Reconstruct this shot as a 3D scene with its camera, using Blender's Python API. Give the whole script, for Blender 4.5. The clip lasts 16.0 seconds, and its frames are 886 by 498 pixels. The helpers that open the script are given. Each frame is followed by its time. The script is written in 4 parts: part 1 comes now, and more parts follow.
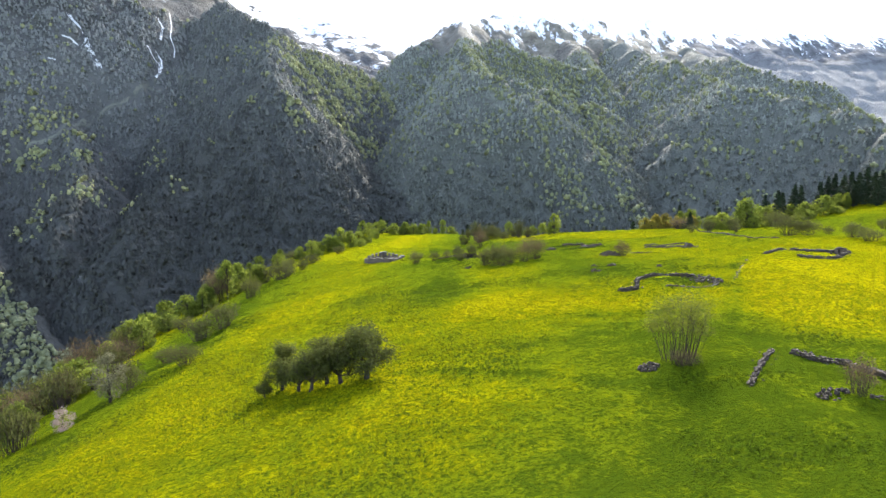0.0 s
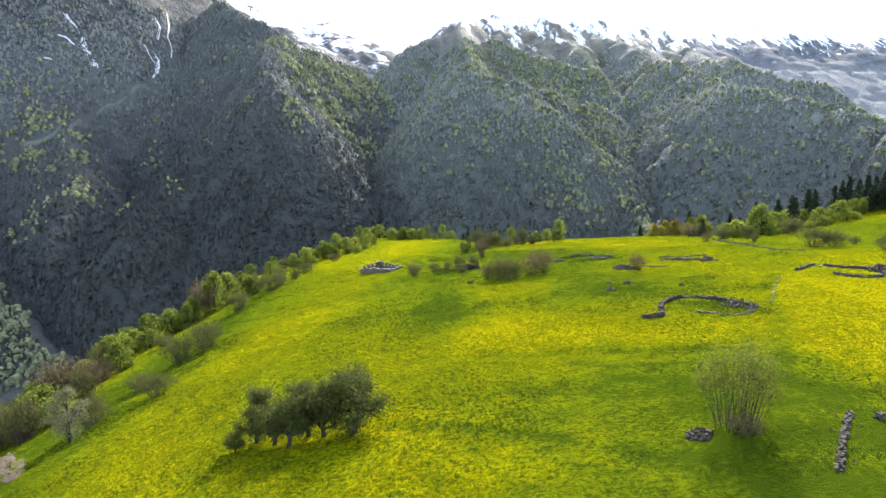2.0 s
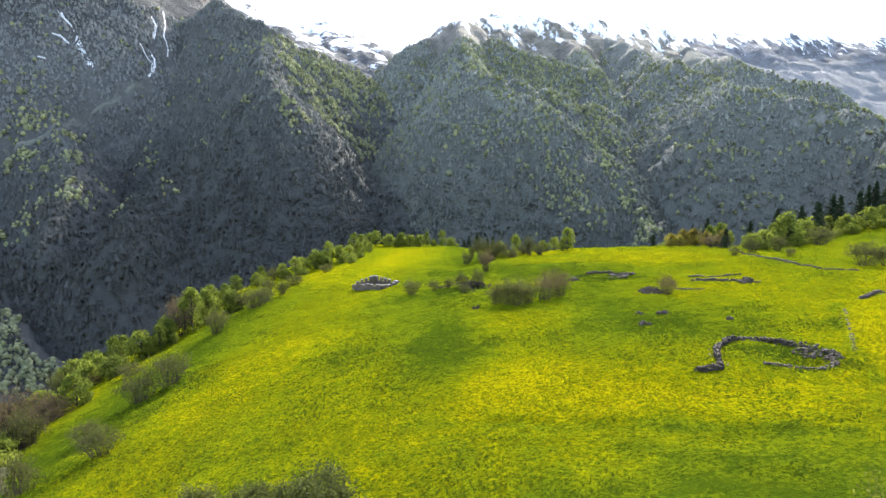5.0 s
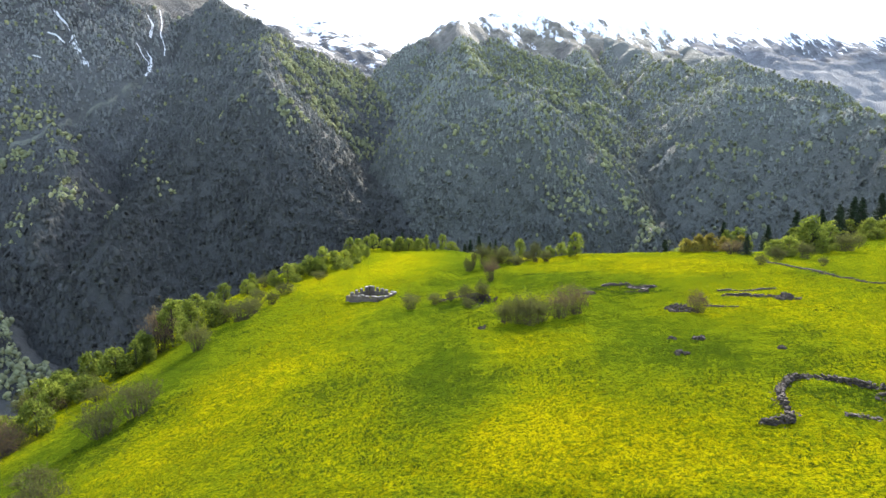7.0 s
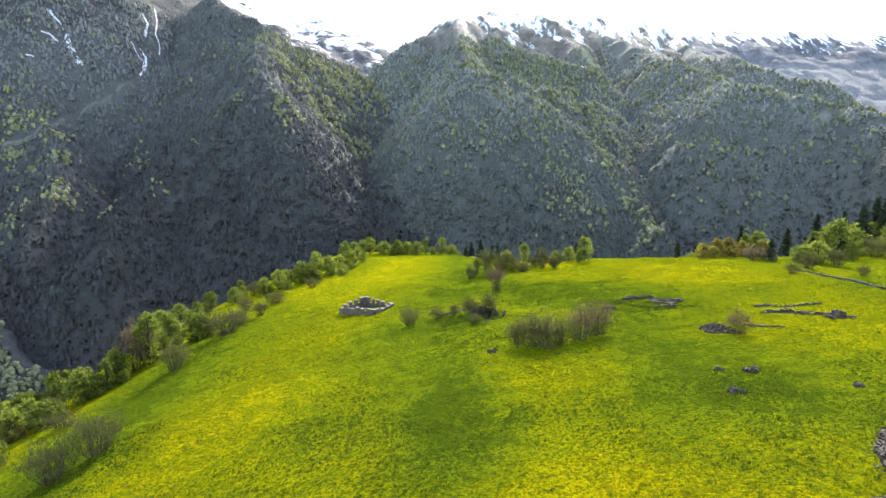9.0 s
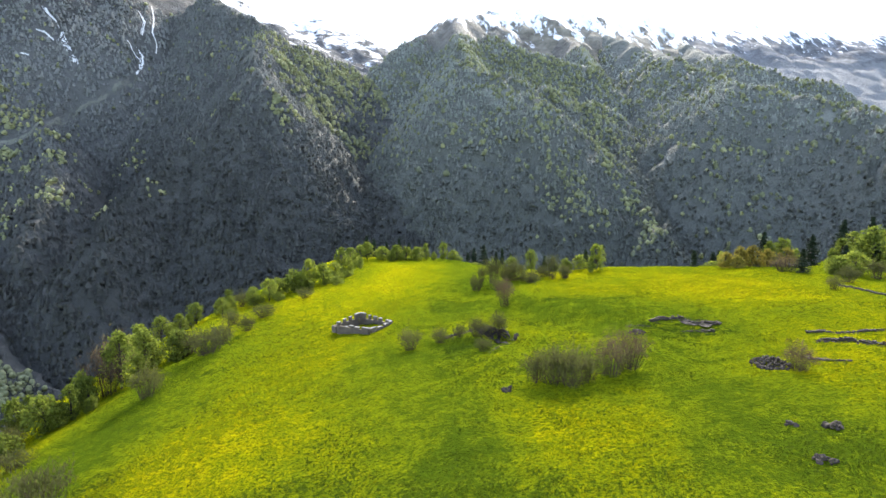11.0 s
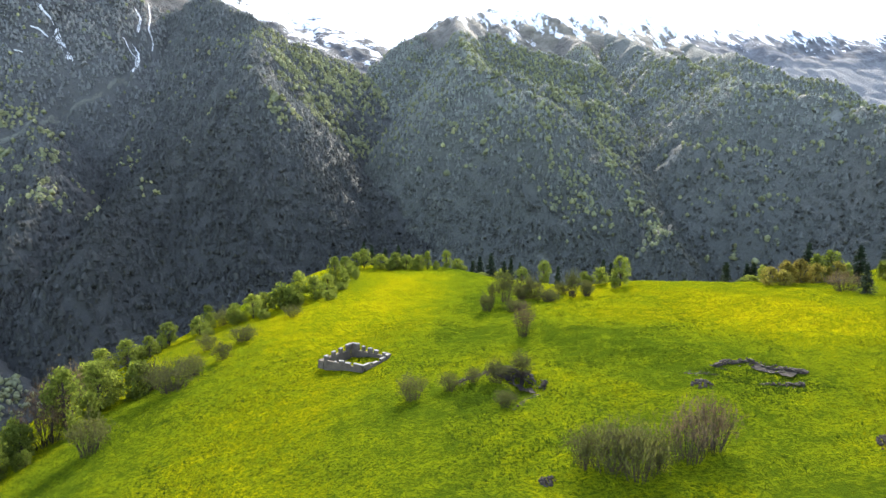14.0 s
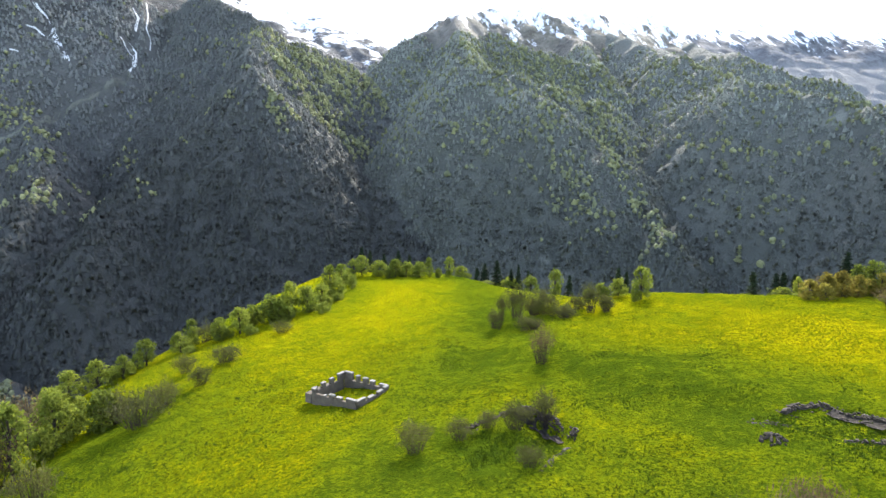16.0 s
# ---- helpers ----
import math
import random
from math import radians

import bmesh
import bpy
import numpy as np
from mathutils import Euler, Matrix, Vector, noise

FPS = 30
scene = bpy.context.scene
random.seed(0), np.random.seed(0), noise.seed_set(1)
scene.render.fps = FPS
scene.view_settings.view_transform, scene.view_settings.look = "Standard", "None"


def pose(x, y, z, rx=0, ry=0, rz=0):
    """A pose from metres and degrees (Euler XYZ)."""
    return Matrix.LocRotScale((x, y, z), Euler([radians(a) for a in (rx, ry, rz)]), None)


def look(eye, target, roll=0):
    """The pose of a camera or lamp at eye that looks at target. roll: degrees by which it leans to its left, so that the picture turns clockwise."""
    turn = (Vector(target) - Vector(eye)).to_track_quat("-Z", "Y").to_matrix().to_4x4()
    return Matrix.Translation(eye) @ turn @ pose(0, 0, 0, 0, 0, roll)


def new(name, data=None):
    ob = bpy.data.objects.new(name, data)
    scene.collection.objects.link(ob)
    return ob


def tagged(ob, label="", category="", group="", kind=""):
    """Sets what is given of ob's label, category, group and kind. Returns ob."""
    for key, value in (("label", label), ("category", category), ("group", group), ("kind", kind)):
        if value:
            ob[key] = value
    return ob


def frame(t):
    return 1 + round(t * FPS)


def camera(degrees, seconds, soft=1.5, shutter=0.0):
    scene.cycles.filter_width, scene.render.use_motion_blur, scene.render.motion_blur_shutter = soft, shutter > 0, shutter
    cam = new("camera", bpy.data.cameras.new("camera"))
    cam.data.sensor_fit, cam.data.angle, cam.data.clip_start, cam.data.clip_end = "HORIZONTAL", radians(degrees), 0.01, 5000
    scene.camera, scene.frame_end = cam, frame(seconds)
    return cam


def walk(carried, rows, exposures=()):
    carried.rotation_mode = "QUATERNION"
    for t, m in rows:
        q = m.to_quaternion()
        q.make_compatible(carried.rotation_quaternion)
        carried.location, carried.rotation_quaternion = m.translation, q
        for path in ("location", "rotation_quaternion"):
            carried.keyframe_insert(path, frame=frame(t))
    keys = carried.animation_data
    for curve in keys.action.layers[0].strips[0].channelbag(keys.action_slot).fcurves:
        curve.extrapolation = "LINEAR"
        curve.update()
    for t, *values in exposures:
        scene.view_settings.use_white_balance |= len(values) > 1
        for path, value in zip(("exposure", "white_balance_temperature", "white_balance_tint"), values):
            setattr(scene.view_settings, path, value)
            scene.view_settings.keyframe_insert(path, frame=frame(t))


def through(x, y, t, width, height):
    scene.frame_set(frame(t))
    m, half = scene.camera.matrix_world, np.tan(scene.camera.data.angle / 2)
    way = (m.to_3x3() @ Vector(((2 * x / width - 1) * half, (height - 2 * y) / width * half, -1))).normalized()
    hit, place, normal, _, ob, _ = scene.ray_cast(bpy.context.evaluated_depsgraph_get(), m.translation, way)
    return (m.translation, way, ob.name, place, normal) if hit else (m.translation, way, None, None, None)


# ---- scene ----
cam = camera(74.06, 16.0)
# seconds, place in metres, tilt, lean and turn in degrees
PATH = [
    (0, 0.00, 0.00, 30.00, 82.06, 0.03, -2.92),
    (0.5, 0.09, 2.74, 30.37, 82.05, 0.06, -2.96),
    (1, 0.16, 5.52, 30.78, 82.06, 0.07, -2.97),
    (1.5, 0.22, 8.36, 31.17, 82.05, 0.08, -2.96),
    (2, 0.33, 11.21, 31.59, 82.06, 0.03, -3.00),
    (2.5, 0.45, 14.03, 31.95, 82.05, -0.02, -3.06),
    (3, 0.51, 16.85, 32.21, 82.04, 0.00, -3.05),
    (3.5, 0.54, 19.77, 32.46, 82.04, 0.02, -3.05),
    (4, 0.61, 22.76, 32.77, 82.05, -0.00, -3.05),
    (6.5, 0.90, 38.60, 33.64, 82.03, 0.02, -3.18),
    (7, 0.86, 42.03, 33.71, 82.04, 0.01, -3.20),
    (7.5, 0.79, 45.44, 33.72, 82.04, -0.00, -3.29),
    (8, 0.69, 48.80, 33.70, 82.03, 0.04, -3.43),
    (8.5, 0.65, 52.10, 33.75, 82.01, 0.09, -3.44),
    (9, 0.62, 55.37, 33.85, 82.02, 0.09, -3.43),
    (11.5, 0.41, 73.07, 34.85, 81.96, 0.01, -3.54),
    (12, 0.35, 76.69, 35.01, 81.94, -0.01, -3.55),
    (12.5, 0.30, 80.34, 35.19, 81.94, -0.04, -3.57),
    (13, 0.24, 83.98, 35.33, 81.93, -0.07, -3.56),
    (13.5, 0.21, 87.60, 35.43, 81.92, -0.06, -3.57),
    (14, 0.19, 91.27, 35.51, 81.91, -0.06, -3.56),
    (14.5, 0.19, 94.95, 35.55, 81.94, -0.06, -3.57),
    (15, 0.15, 98.71, 35.63, 81.93, -0.07, -3.56),
    (15.5, 0.08, 102.58, 35.74, 81.94, -0.08, -3.57),
    (16, 0.02, 106.45, 35.83, 81.96, -0.08, -3.57),
]
walk(cam, [(t, pose(*row)) for t, *row in PATH])

# ---- light ----
SUN_TURN, SUN_UP = radians(19), radians(33)
world = bpy.data.worlds.new("sky")
scene.world = world
world.use_nodes = True
sky = world.node_tree.nodes.new("ShaderNodeTexSky")
sky.sky_type, sky.sun_disc = "NISHITA", False
sky.sun_elevation, sky.sun_rotation = SUN_UP, SUN_TURN
sky.altitude, sky.air_density, sky.dust_density = 1900, 1.0, 6.0
back = world.node_tree.nodes["Background"]
back.inputs["Strength"].default_value = 0.15
tone = world.node_tree.nodes.new("ShaderNodeHueSaturation")
tone.inputs["Saturation"].default_value = 0.78
world.node_tree.links.new(sky.outputs[0], tone.inputs["Color"])
world.node_tree.links.new(tone.outputs[0], back.inputs[0])
sun_data = bpy.data.lights.new("sun", "SUN")
sun_data.energy, sun_data.angle, sun_data.color = 2.0, radians(0.6), (1.0, 0.94, 0.82)
sun = new("sun", sun_data)
sun.matrix_basis = look((0, 0, 0), (-math.sin(SUN_TURN) * math.cos(SUN_UP), -math.cos(SUN_TURN) * math.cos(SUN_UP), -math.sin(SUN_UP)))
scene.view_settings.exposure = 2.82

# ---- terrain shape ----
def lattice(ix, iy, seed):
    h = (ix.astype(np.int64) * 374761393 + iy.astype(np.int64) * 668265263 + seed * 1274126177) & 0xFFFFFFFF
    h = ((h ^ (h >> 13)) * 1274126177) & 0xFFFFFFFF
    return ((h ^ (h >> 16)) & 0xFFFF) / 32767.5 - 1


def value_noise(x, y, seed):
    ix, iy = np.floor(x), np.floor(y)
    fx, fy = x - ix, y - iy
    fx, fy = fx * fx * (3 - 2 * fx), fy * fy * (3 - 2 * fy)
    a, b = lattice(ix, iy, seed), lattice(ix + 1, iy, seed)
    c, d = lattice(ix, iy + 1, seed), lattice(ix + 1, iy + 1, seed)
    return (a + (b - a) * fx) * (1 - fy) + (c + (d - c) * fx) * fy


def fbm(x, y, size, octaves, seed):
    x, y = np.asarray(x, float), np.asarray(y, float)
    total, amp = 0, 1.0
    for k in range(octaves):
        total = total + amp * value_noise(x / size, y / size, seed + k)
        size, amp = size / 2.03, amp * 0.5
    return total


def smooth(t):
    t = np.clip(t, 0, 1)
    return t * t * (3 - 2 * t)


FLOOR = -270.0
MEADOW = (2.09, -4.878, -0.559, 0.039, 17.058, -4.76, -1.478, -11.654, 3.084, 4.236)


def far_edge(x):
    return 352 - 92 * smooth((x - 8) / 45) - 28 * smooth((x - 70) / 40) + 34 * smooth((x - 130) / 45)


def left_edge(y):
    return -86 + 56 * np.clip((y - 205) / 150, 0, 1)


def meadow_z(x, y):
    """The hill with the meadow: a gentle crown that falls to the left and breaks off beyond its far edge."""
    x, y = np.asarray(x, float), np.asarray(y, float)
    cx, cy = np.clip(x, -110, 210), np.clip(y, 20, 380)
    u, v = cx / 100, (cy - 150) / 100
    z, k = 0, 0
    for i in range(4):
        for j in range(4 - i):
            z = z + MEADOW[k] * u ** i * v ** j
            k += 1
    z = z - 0.62 * np.maximum(-110 - x, 0) - 0.09 * np.clip(x - 105, 0, 55) - 0.1 * np.maximum(y - 380, 0)
    z = z + 0.03 * np.maximum(20 - y, 0)
    s = np.maximum(y - far_edge(x), 0)
    z = z - np.where(s < 60, 0.005 * s * s, 18 + 0.6 * (s - 60))
    s = np.maximum(left_edge(y) - x, 0)
    z = z - np.where(s < 25, 0.012 * s * s, 7.5 + 0.6 * (s - 25)) * smooth((y - 60) / 60)
    bank = 92.5 - 0.48 * x + 1.2 * fbm(x, y, 12, 2, 15)
    z = z + 0.28 * (smooth((y - bank) / 0.8) - smooth((y - bank) / 9)) * smooth((x - 4) / 5) * smooth((38 - x) / 6)
    bank = 67.5 - 0.83 * x + fbm(x, y, 9, 2, 16)
    z = z + 0.22 * (smooth((y - bank) / 0.8) - smooth((y - bank) / 8)) * smooth((x + 3) / 4) * smooth((21 - x) / 4)
    z = z - 1.7 * smooth((x - 13.5) / 3) * smooth((20.6 - x) / 1.2) * smooth((y - 167) / 7) * smooth((181.5 - 0.9 * np.maximum(x - 17, 0) * 2 - y) / 1.6)
    z = z - 2.2 * np.exp(-((x - 17) / 9) ** 2 - ((y - 222) / 15) ** 2)
    lip = (x - 20) * 0.86 + (y - 212) * 0.51
    along = (x - 20) * 0.51 - (y - 212) * 0.86
    z = z + 1.3 * (smooth((lip + 5) / 8) - smooth((lip - 2) / 40)) * smooth((along + 14) / 10) * smooth((52 - along) / 10)
    z = z - 0.7 * smooth((6 - np.hypot((x - 48.5) * 1.0, y - 165.5)) / 3)
    z = z + 0.55 * fbm(x, y, 28, 3, 5) + 0.21 * fbm(x, y, 2.8, 3, 9)
    return z


def ground_z(x, y):
    x, y = np.asarray(x, float), np.asarray(y, float)
    low = FLOOR + 10 * fbm(x, y, 300, 3, 31)
    return np.maximum(meadow_z(x, y), low)


def crest_z(x, y, crest, fall, rough, seed):
    """Height of a ridge whose crest runs through a few points and falls away on both sides."""
    wx = x + rough * 0.9 * fbm(x, y, 260, 4, seed)
    wy = y + rough * 0.9 * fbm(x, y, 260, 4, seed + 50)
    best = np.full(np.shape(x), -1e9)
    for (ax, ay, az), (bx, by, bz) in zip(crest, crest[1:]):
        dx, dy = bx - ax, by - ay
        t = np.clip(((wx - ax) * dx + (wy - ay) * dy) / (dx * dx + dy * dy), 0, 1)
        d = np.hypot(wx - ax - t * dx, wy - ay - t * dy)
        best = np.maximum(best, az + t * (bz - az) - fall * (np.sqrt(d * d + 100) - 10))
    return best


def mountain_z(x, y, ridges, seed, rough=24):
    z = np.full(np.shape(x), -1e9)
    for k, (fall, crest) in enumerate(ridges):
        z = np.maximum(z, crest_z(x, y, crest, fall, rough, seed + 7 * k))
    gully = 1 - np.abs(fbm(x, y, 190, 4, seed + 90))
    return z + 10 * fbm(x, y, 110, 4, seed + 60) - 20 * np.maximum(gully - 0.75, 0) / 0.25


def grid_mesh(name, xs, ys, height, drop=None):
    gx, gy = np.meshgrid(xs, ys)
    gz = height(gx, gy)
    verts = np.stack([gx, gy, gz], -1).reshape(-1, 3)
    nx, ny = len(xs), len(ys)
    i = np.arange((nx - 1) * (ny - 1))
    a = (i // (nx - 1)) * nx + i % (nx - 1)
    faces = np.stack([a, a + 1, a + 1 + nx, a + nx], -1)
    if drop is not None:
        faces = faces[(verts[faces, 2] > drop).any(1)]
    mesh = bpy.data.meshes.new(name)
    mesh.from_pydata(verts.tolist(), [], faces.tolist())
    mesh.shade_smooth()
    return mesh


def stretched(stops, counts):
    return np.concatenate([np.linspace(a, b, n, endpoint=False) for a, b, n in zip(stops, stops[1:], counts)] + [[stops[-1]]])


MOUNTAINS = {
    "left": dict(box=(-1000, 220, 760, 2350), seed=11, ridges=[
        (0.98, [(-609, 2026, 557), (-374, 1791, 412), (-306, 1386, 225), (-457, 1165, 26), (-485, 970, -82)]),
        (0.85, [(-374, 1791, 412), (-189, 1872, 332), (-9, 2030, 240)]),
        (0.98, [(-306, 1386, 225), (-163, 1329, 85), (12, 1224, -50), (75, 1150, -112)])]),
    "far_left": dict(box=(-2300, -250, 700, 2800), seed=23, ridges=[
        (1.0, [(-1290, 2490, 1240), (-1510, 2373, 1240), (-1825, 1879, 900), (-1750, 1350, 480)]),
        (0.80, [(-1400, 2123, 500), (-787, 1423, 110), (-640, 1158, -5), (-600, 1000, -90)]),
        (0.55, [(-1500, 1300, 260), (-760, 1010, -80), (-650, 930, -125), (-520, 850, -190)])]),
    "middle": dict(box=(-250, 850, 820, 2800), seed=37, ridges=[
        (1.0, [(532, 2592, 687), (180, 2132, 530), (165, 1521, 270), (303, 1400, 190), (302, 1256, 54)]),
        (1.0, [(586, 2313, 525), (537, 1832, 325), (502, 1605, 185), (468, 1241, 0), (448, 1094, -79)]),
        (0.95, [(180, 2132, 530), (2, 1973, 413), (-60, 1922, 315)]),
        (0.95, [(250, 1900, 425), (537, 1832, 325)]),
        (0.95, [(240, 1500, 240), (500, 1610, 188)]),
        (0.95, [(302, 1266, 52), (466, 1250, 2)])]),
    "right": dict(box=(350, 2100, 700, 2900), seed=53, ridges=[
        (0.9, [(764, 2463, 570), (769, 1719, 325), (754, 1402, 221), (825, 1363, 220), (895, 1206, 146), (895, 1076, 98), (960, 960, 60)]),
        (0.75, [(1132, 2542, 545), (1070, 1964, 366), (1281, 1869, 285), (1367, 1771, 187)])]),
    "summit": dict(box=(0, 1500, 1500, 3100), seed=61, ridges=[
        (1.0, [(147, 2230, 556), (292, 2400, 612), (370, 2450, 628)]),
        (0.72, [(400, 2470, 636), (520, 2530, 676), (656, 2600, 691), (892, 2720, 719), (1090, 2760, 712), (1200, 2700, 620)])]),
    "snowy": dict(box=(300, 3300, 1300, 4300), seed=71, ridges=[
        (0.56, [(532, 2592, 620), (958, 3201, 870), (1215, 3077, 800), (1542, 3277, 906), (1819, 3259, 875), (2225, 3348, 939), (2372, 3230, 866), (2582, 3226, 918)])]),
    "snow_slope": dict(box=(-1500, 300, 2300, 4300), seed=74, ridges=[
        (0.58, [(-1290, 3390, 1160), (-1040, 3740, 1095), (-570, 3720, 980), (-300, 3680, 830), (-110, 3640, 665)])]),
    "distant": dict(box=(-900, 900, 4200, 4950), seed=83, ridges=[
        (0.45, [(-500, 4800, 1150), (-172, 4795, 999), (160, 4793, 1108), (500, 4800, 1200)])]),
}

# ---- materials ----
def material(name, rough=0.9, spec=0.2):
    m = bpy.data.materials.new(name)
    m.use_nodes = True
    n = m.node_tree.nodes
    b = n["Principled BSDF"]
    b.inputs["Roughness"].default_value = rough
    b.inputs["Specular IOR Level"].default_value = spec
    return m, n, m.node_tree.links, b


def noise_node(n, l, scale, detail=4, vector=None, rough=0.6):
    t = n.new("ShaderNodeTexNoise")
    t.inputs["Scale"].default_value, t.inputs["Detail"].default_value, t.inputs["Roughness"].default_value = scale, detail, rough
    if vector is not None:
        l.new(vector, t.inputs["Vector"])
    return t.outputs["Fac"]


def ramp(n, l, fac, *stops):
    r = n.new("ShaderNodeValToRGB")
    e = r.color_ramp.elements
    while len(e) < len(stops):
        e.new(0.5)
    for el, (at, col) in zip(e, stops):
        el.position = at
        el.color = (*col, 1) if len(col) == 3 else col
    l.new(fac, r.inputs[0])
    return r.outputs[0]


def mixed(n, l, fac, a, b, kind="MIX"):
    m = n.new("ShaderNodeMix")
    m.data_type, m.blend_type = "RGBA", kind
    for value, key in ((fac, 0), (a, 6), (b, 7)):
        if hasattr(value, "is_linked"):
            l.new(value, m.inputs[key])
        elif isinstance(value, tuple):
            m.inputs[key].default_value = (*value, 1)
        else:
            m.inputs[key].default_value = value
    return m.outputs[2]


def calc(n, l, op, a, b=0.5, c=None):
    m = n.new("ShaderNodeMath")
    m.operation = op
    for k, value in enumerate((a, b, c)):
        if value is None:
            continue
        if hasattr(value, "is_linked"):
            l.new(value, m.inputs[k])
        else:
            m.inputs[k].default_value = value
    return m.outputs[0]


def bumped(n, l, b, height, strength, distance):
    t = n.new("ShaderNodeBump")
    t.inputs["Strength"].default_value, t.inputs["Distance"].default_value = strength, distance
    l.new(height, t.inputs["Height"])
    l.new(t.outputs[0], b.inputs["Normal"])


def position(n):
    g = n.new("ShaderNodeNewGeometry")
    return g.outputs["Position"]


BLACK, WHITE = (0, 0, 0), (1, 1, 1)


def meadow_material():
    """Grass with yellow flowers; the ground's own "flowers" value says how thickly they stand."""
    m, n, l, b = material("meadow_grass", 1.0, 0.0)
    p = position(n)
    at = n.new("ShaderNodeAttribute")
    at.attribute_name = "flowers"
    mid = noise_node(n, l, 0.30, 5, p, 0.65)
    fine = noise_node(n, l, 2.6, 7, p, 0.85)
    thick = calc(n, l, "ADD", at.outputs["Fac"], calc(n, l, "MULTIPLY_ADD", mid, 1.1, -0.55))
    thick = calc(n, l, "ADD", thick, calc(n, l, "MULTIPLY_ADD", fine, 1.5, -0.75))
    col = ramp(n, l, thick, (0.0, (0.024, 0.036, 0.002)), (0.30, (0.054, 0.066, 0.002)), (0.60, (0.095, 0.096, 0.001)), (0.95, (0.166, 0.140, 0.001)))
    clump = noise_node(n, l, 1.7, 7, p, 0.75)
    # dark specks: shade between the grass clumps put into the colour
    dark = ramp(n, l, clump, (0.40, WHITE), (0.50, BLACK))
    dark = mixed(n, l, 1.0, dark, ramp(n, l, noise_node(n, l, 2.6, 6, p, 0.8), (0.42, WHITE), (0.48, BLACK)), "LIGHTEN")
    col = mixed(n, l, calc(n, l, "MULTIPLY", dark, 0.88), col, (0.018, 0.030, 0.002))
    l.new(col, b.inputs["Base Color"])
    b.inputs["Sheen Weight"].default_value, b.inputs["Sheen Roughness"].default_value = 1.0, 0.32
    tint = n.new("ShaderNodeVectorMath")
    tint.operation = "SCALE"
    tint.inputs["Scale"].default_value = 5.4
    l.new(col, tint.inputs[0])
    l.new(tint.outputs[0], b.inputs["Sheen Tint"])
    height = calc(n, l, "ADD", clump, calc(n, l, "MULTIPLY", noise_node(n, l, 5.0, 6, p, 0.7), 0.5))
    bumped(n, l, b, height, 1.0, 1.25)
    return m


def rock_forest_material(name, snow_from, snow_to, floor, hazed_floor, cover=0.55, stretch=(1.0, 0.45, 0.45), heath=(0.22, 0.215, 0.165), relief=30):
    """Forest floor with rock on it, paled with height for haze, grass above the trees and snow lying in streaks higher
    up.
    """
    m, n, l, b = material(name, 0.95, 0.1)
    p = position(n)
    sep = n.new("ShaderNodeSeparateXYZ")
    l.new(p, sep.inputs[0])
    # paler with height: haze and brighter upper slopes put into the colour
    haze_belt = calc(n, l, "MULTIPLY_ADD", sep.outputs[2], 1 / 420, 0.26)
    col = mixed(n, l, ramp(n, l, haze_belt, (0.0, BLACK), (1.0, WHITE)), floor, hazed_floor)
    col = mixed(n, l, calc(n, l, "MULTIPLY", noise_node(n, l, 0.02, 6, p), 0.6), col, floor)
    col = mixed(n, l, ramp(n, l, noise_node(n, l, 0.006, 5, p), (0.62, BLACK), (0.72, WHITE)), col, tuple(1.25 * v for v in hazed_floor))
    high = calc(n, l, "MULTIPLY_ADD", sep.outputs[2], 1.0 / (snow_to - snow_from), -snow_from / (snow_to - snow_from))
    heath = ramp(n, l, noise_node(n, l, 0.025, 9, p, 0.7), *((at, tuple(k * v for v in heath)) for at, k in ((0.38, 0.6), (0.50, 1.0), (0.62, 1.4))))
    col = mixed(n, l, ramp(n, l, calc(n, l, "ADD", high, 0.25), (0.0, BLACK), (0.2, WHITE)), col, heath)
    mp = n.new("ShaderNodeMapping")
    mp.inputs["Scale"].default_value = stretch
    l.new(p, mp.inputs[0])
    streak = noise_node(n, l, 0.014, 12, mp.outputs[0], 0.74)
    mask = calc(n, l, "ADD", calc(n, l, "MULTIPLY", high, cover), streak)
    col = mixed(n, l, ramp(n, l, mask, (0.63, BLACK), (0.67, WHITE)), col, (0.82, 0.84, 0.88))
    cells = n.new("ShaderNodeTexVoronoi")
    cells.inputs["Scale"].default_value = 0.11
    l.new(p, cells.inputs["Vector"])
    wooded = ramp(n, l, calc(n, l, "ADD", high, 0.25), (0.0, WHITE), (0.2, BLACK))
    tufts = calc(n, l, "MULTIPLY", ramp(n, l, cells.outputs["Distance"], (0.1, WHITE), (0.75, BLACK)), wooded)
    # darker between the cells: shade among the crowns put into the colour
    gap_shade = mixed(n, l, 0.88, (0.02, 0.02, 0.015), col, "MIX")
    col = mixed(n, l, calc(n, l, "MULTIPLY", wooded, calc(n, l, "SUBTRACT", 1.0, tufts)), col, gap_shade)
    l.new(col, b.inputs["Base Color"])
    bumped(n, l, b, calc(n, l, "ADD", noise_node(n, l, 0.03, 10, p, 0.72), calc(n, l, "MULTIPLY", tufts, 0.10)), 0.8, relief)
    return m


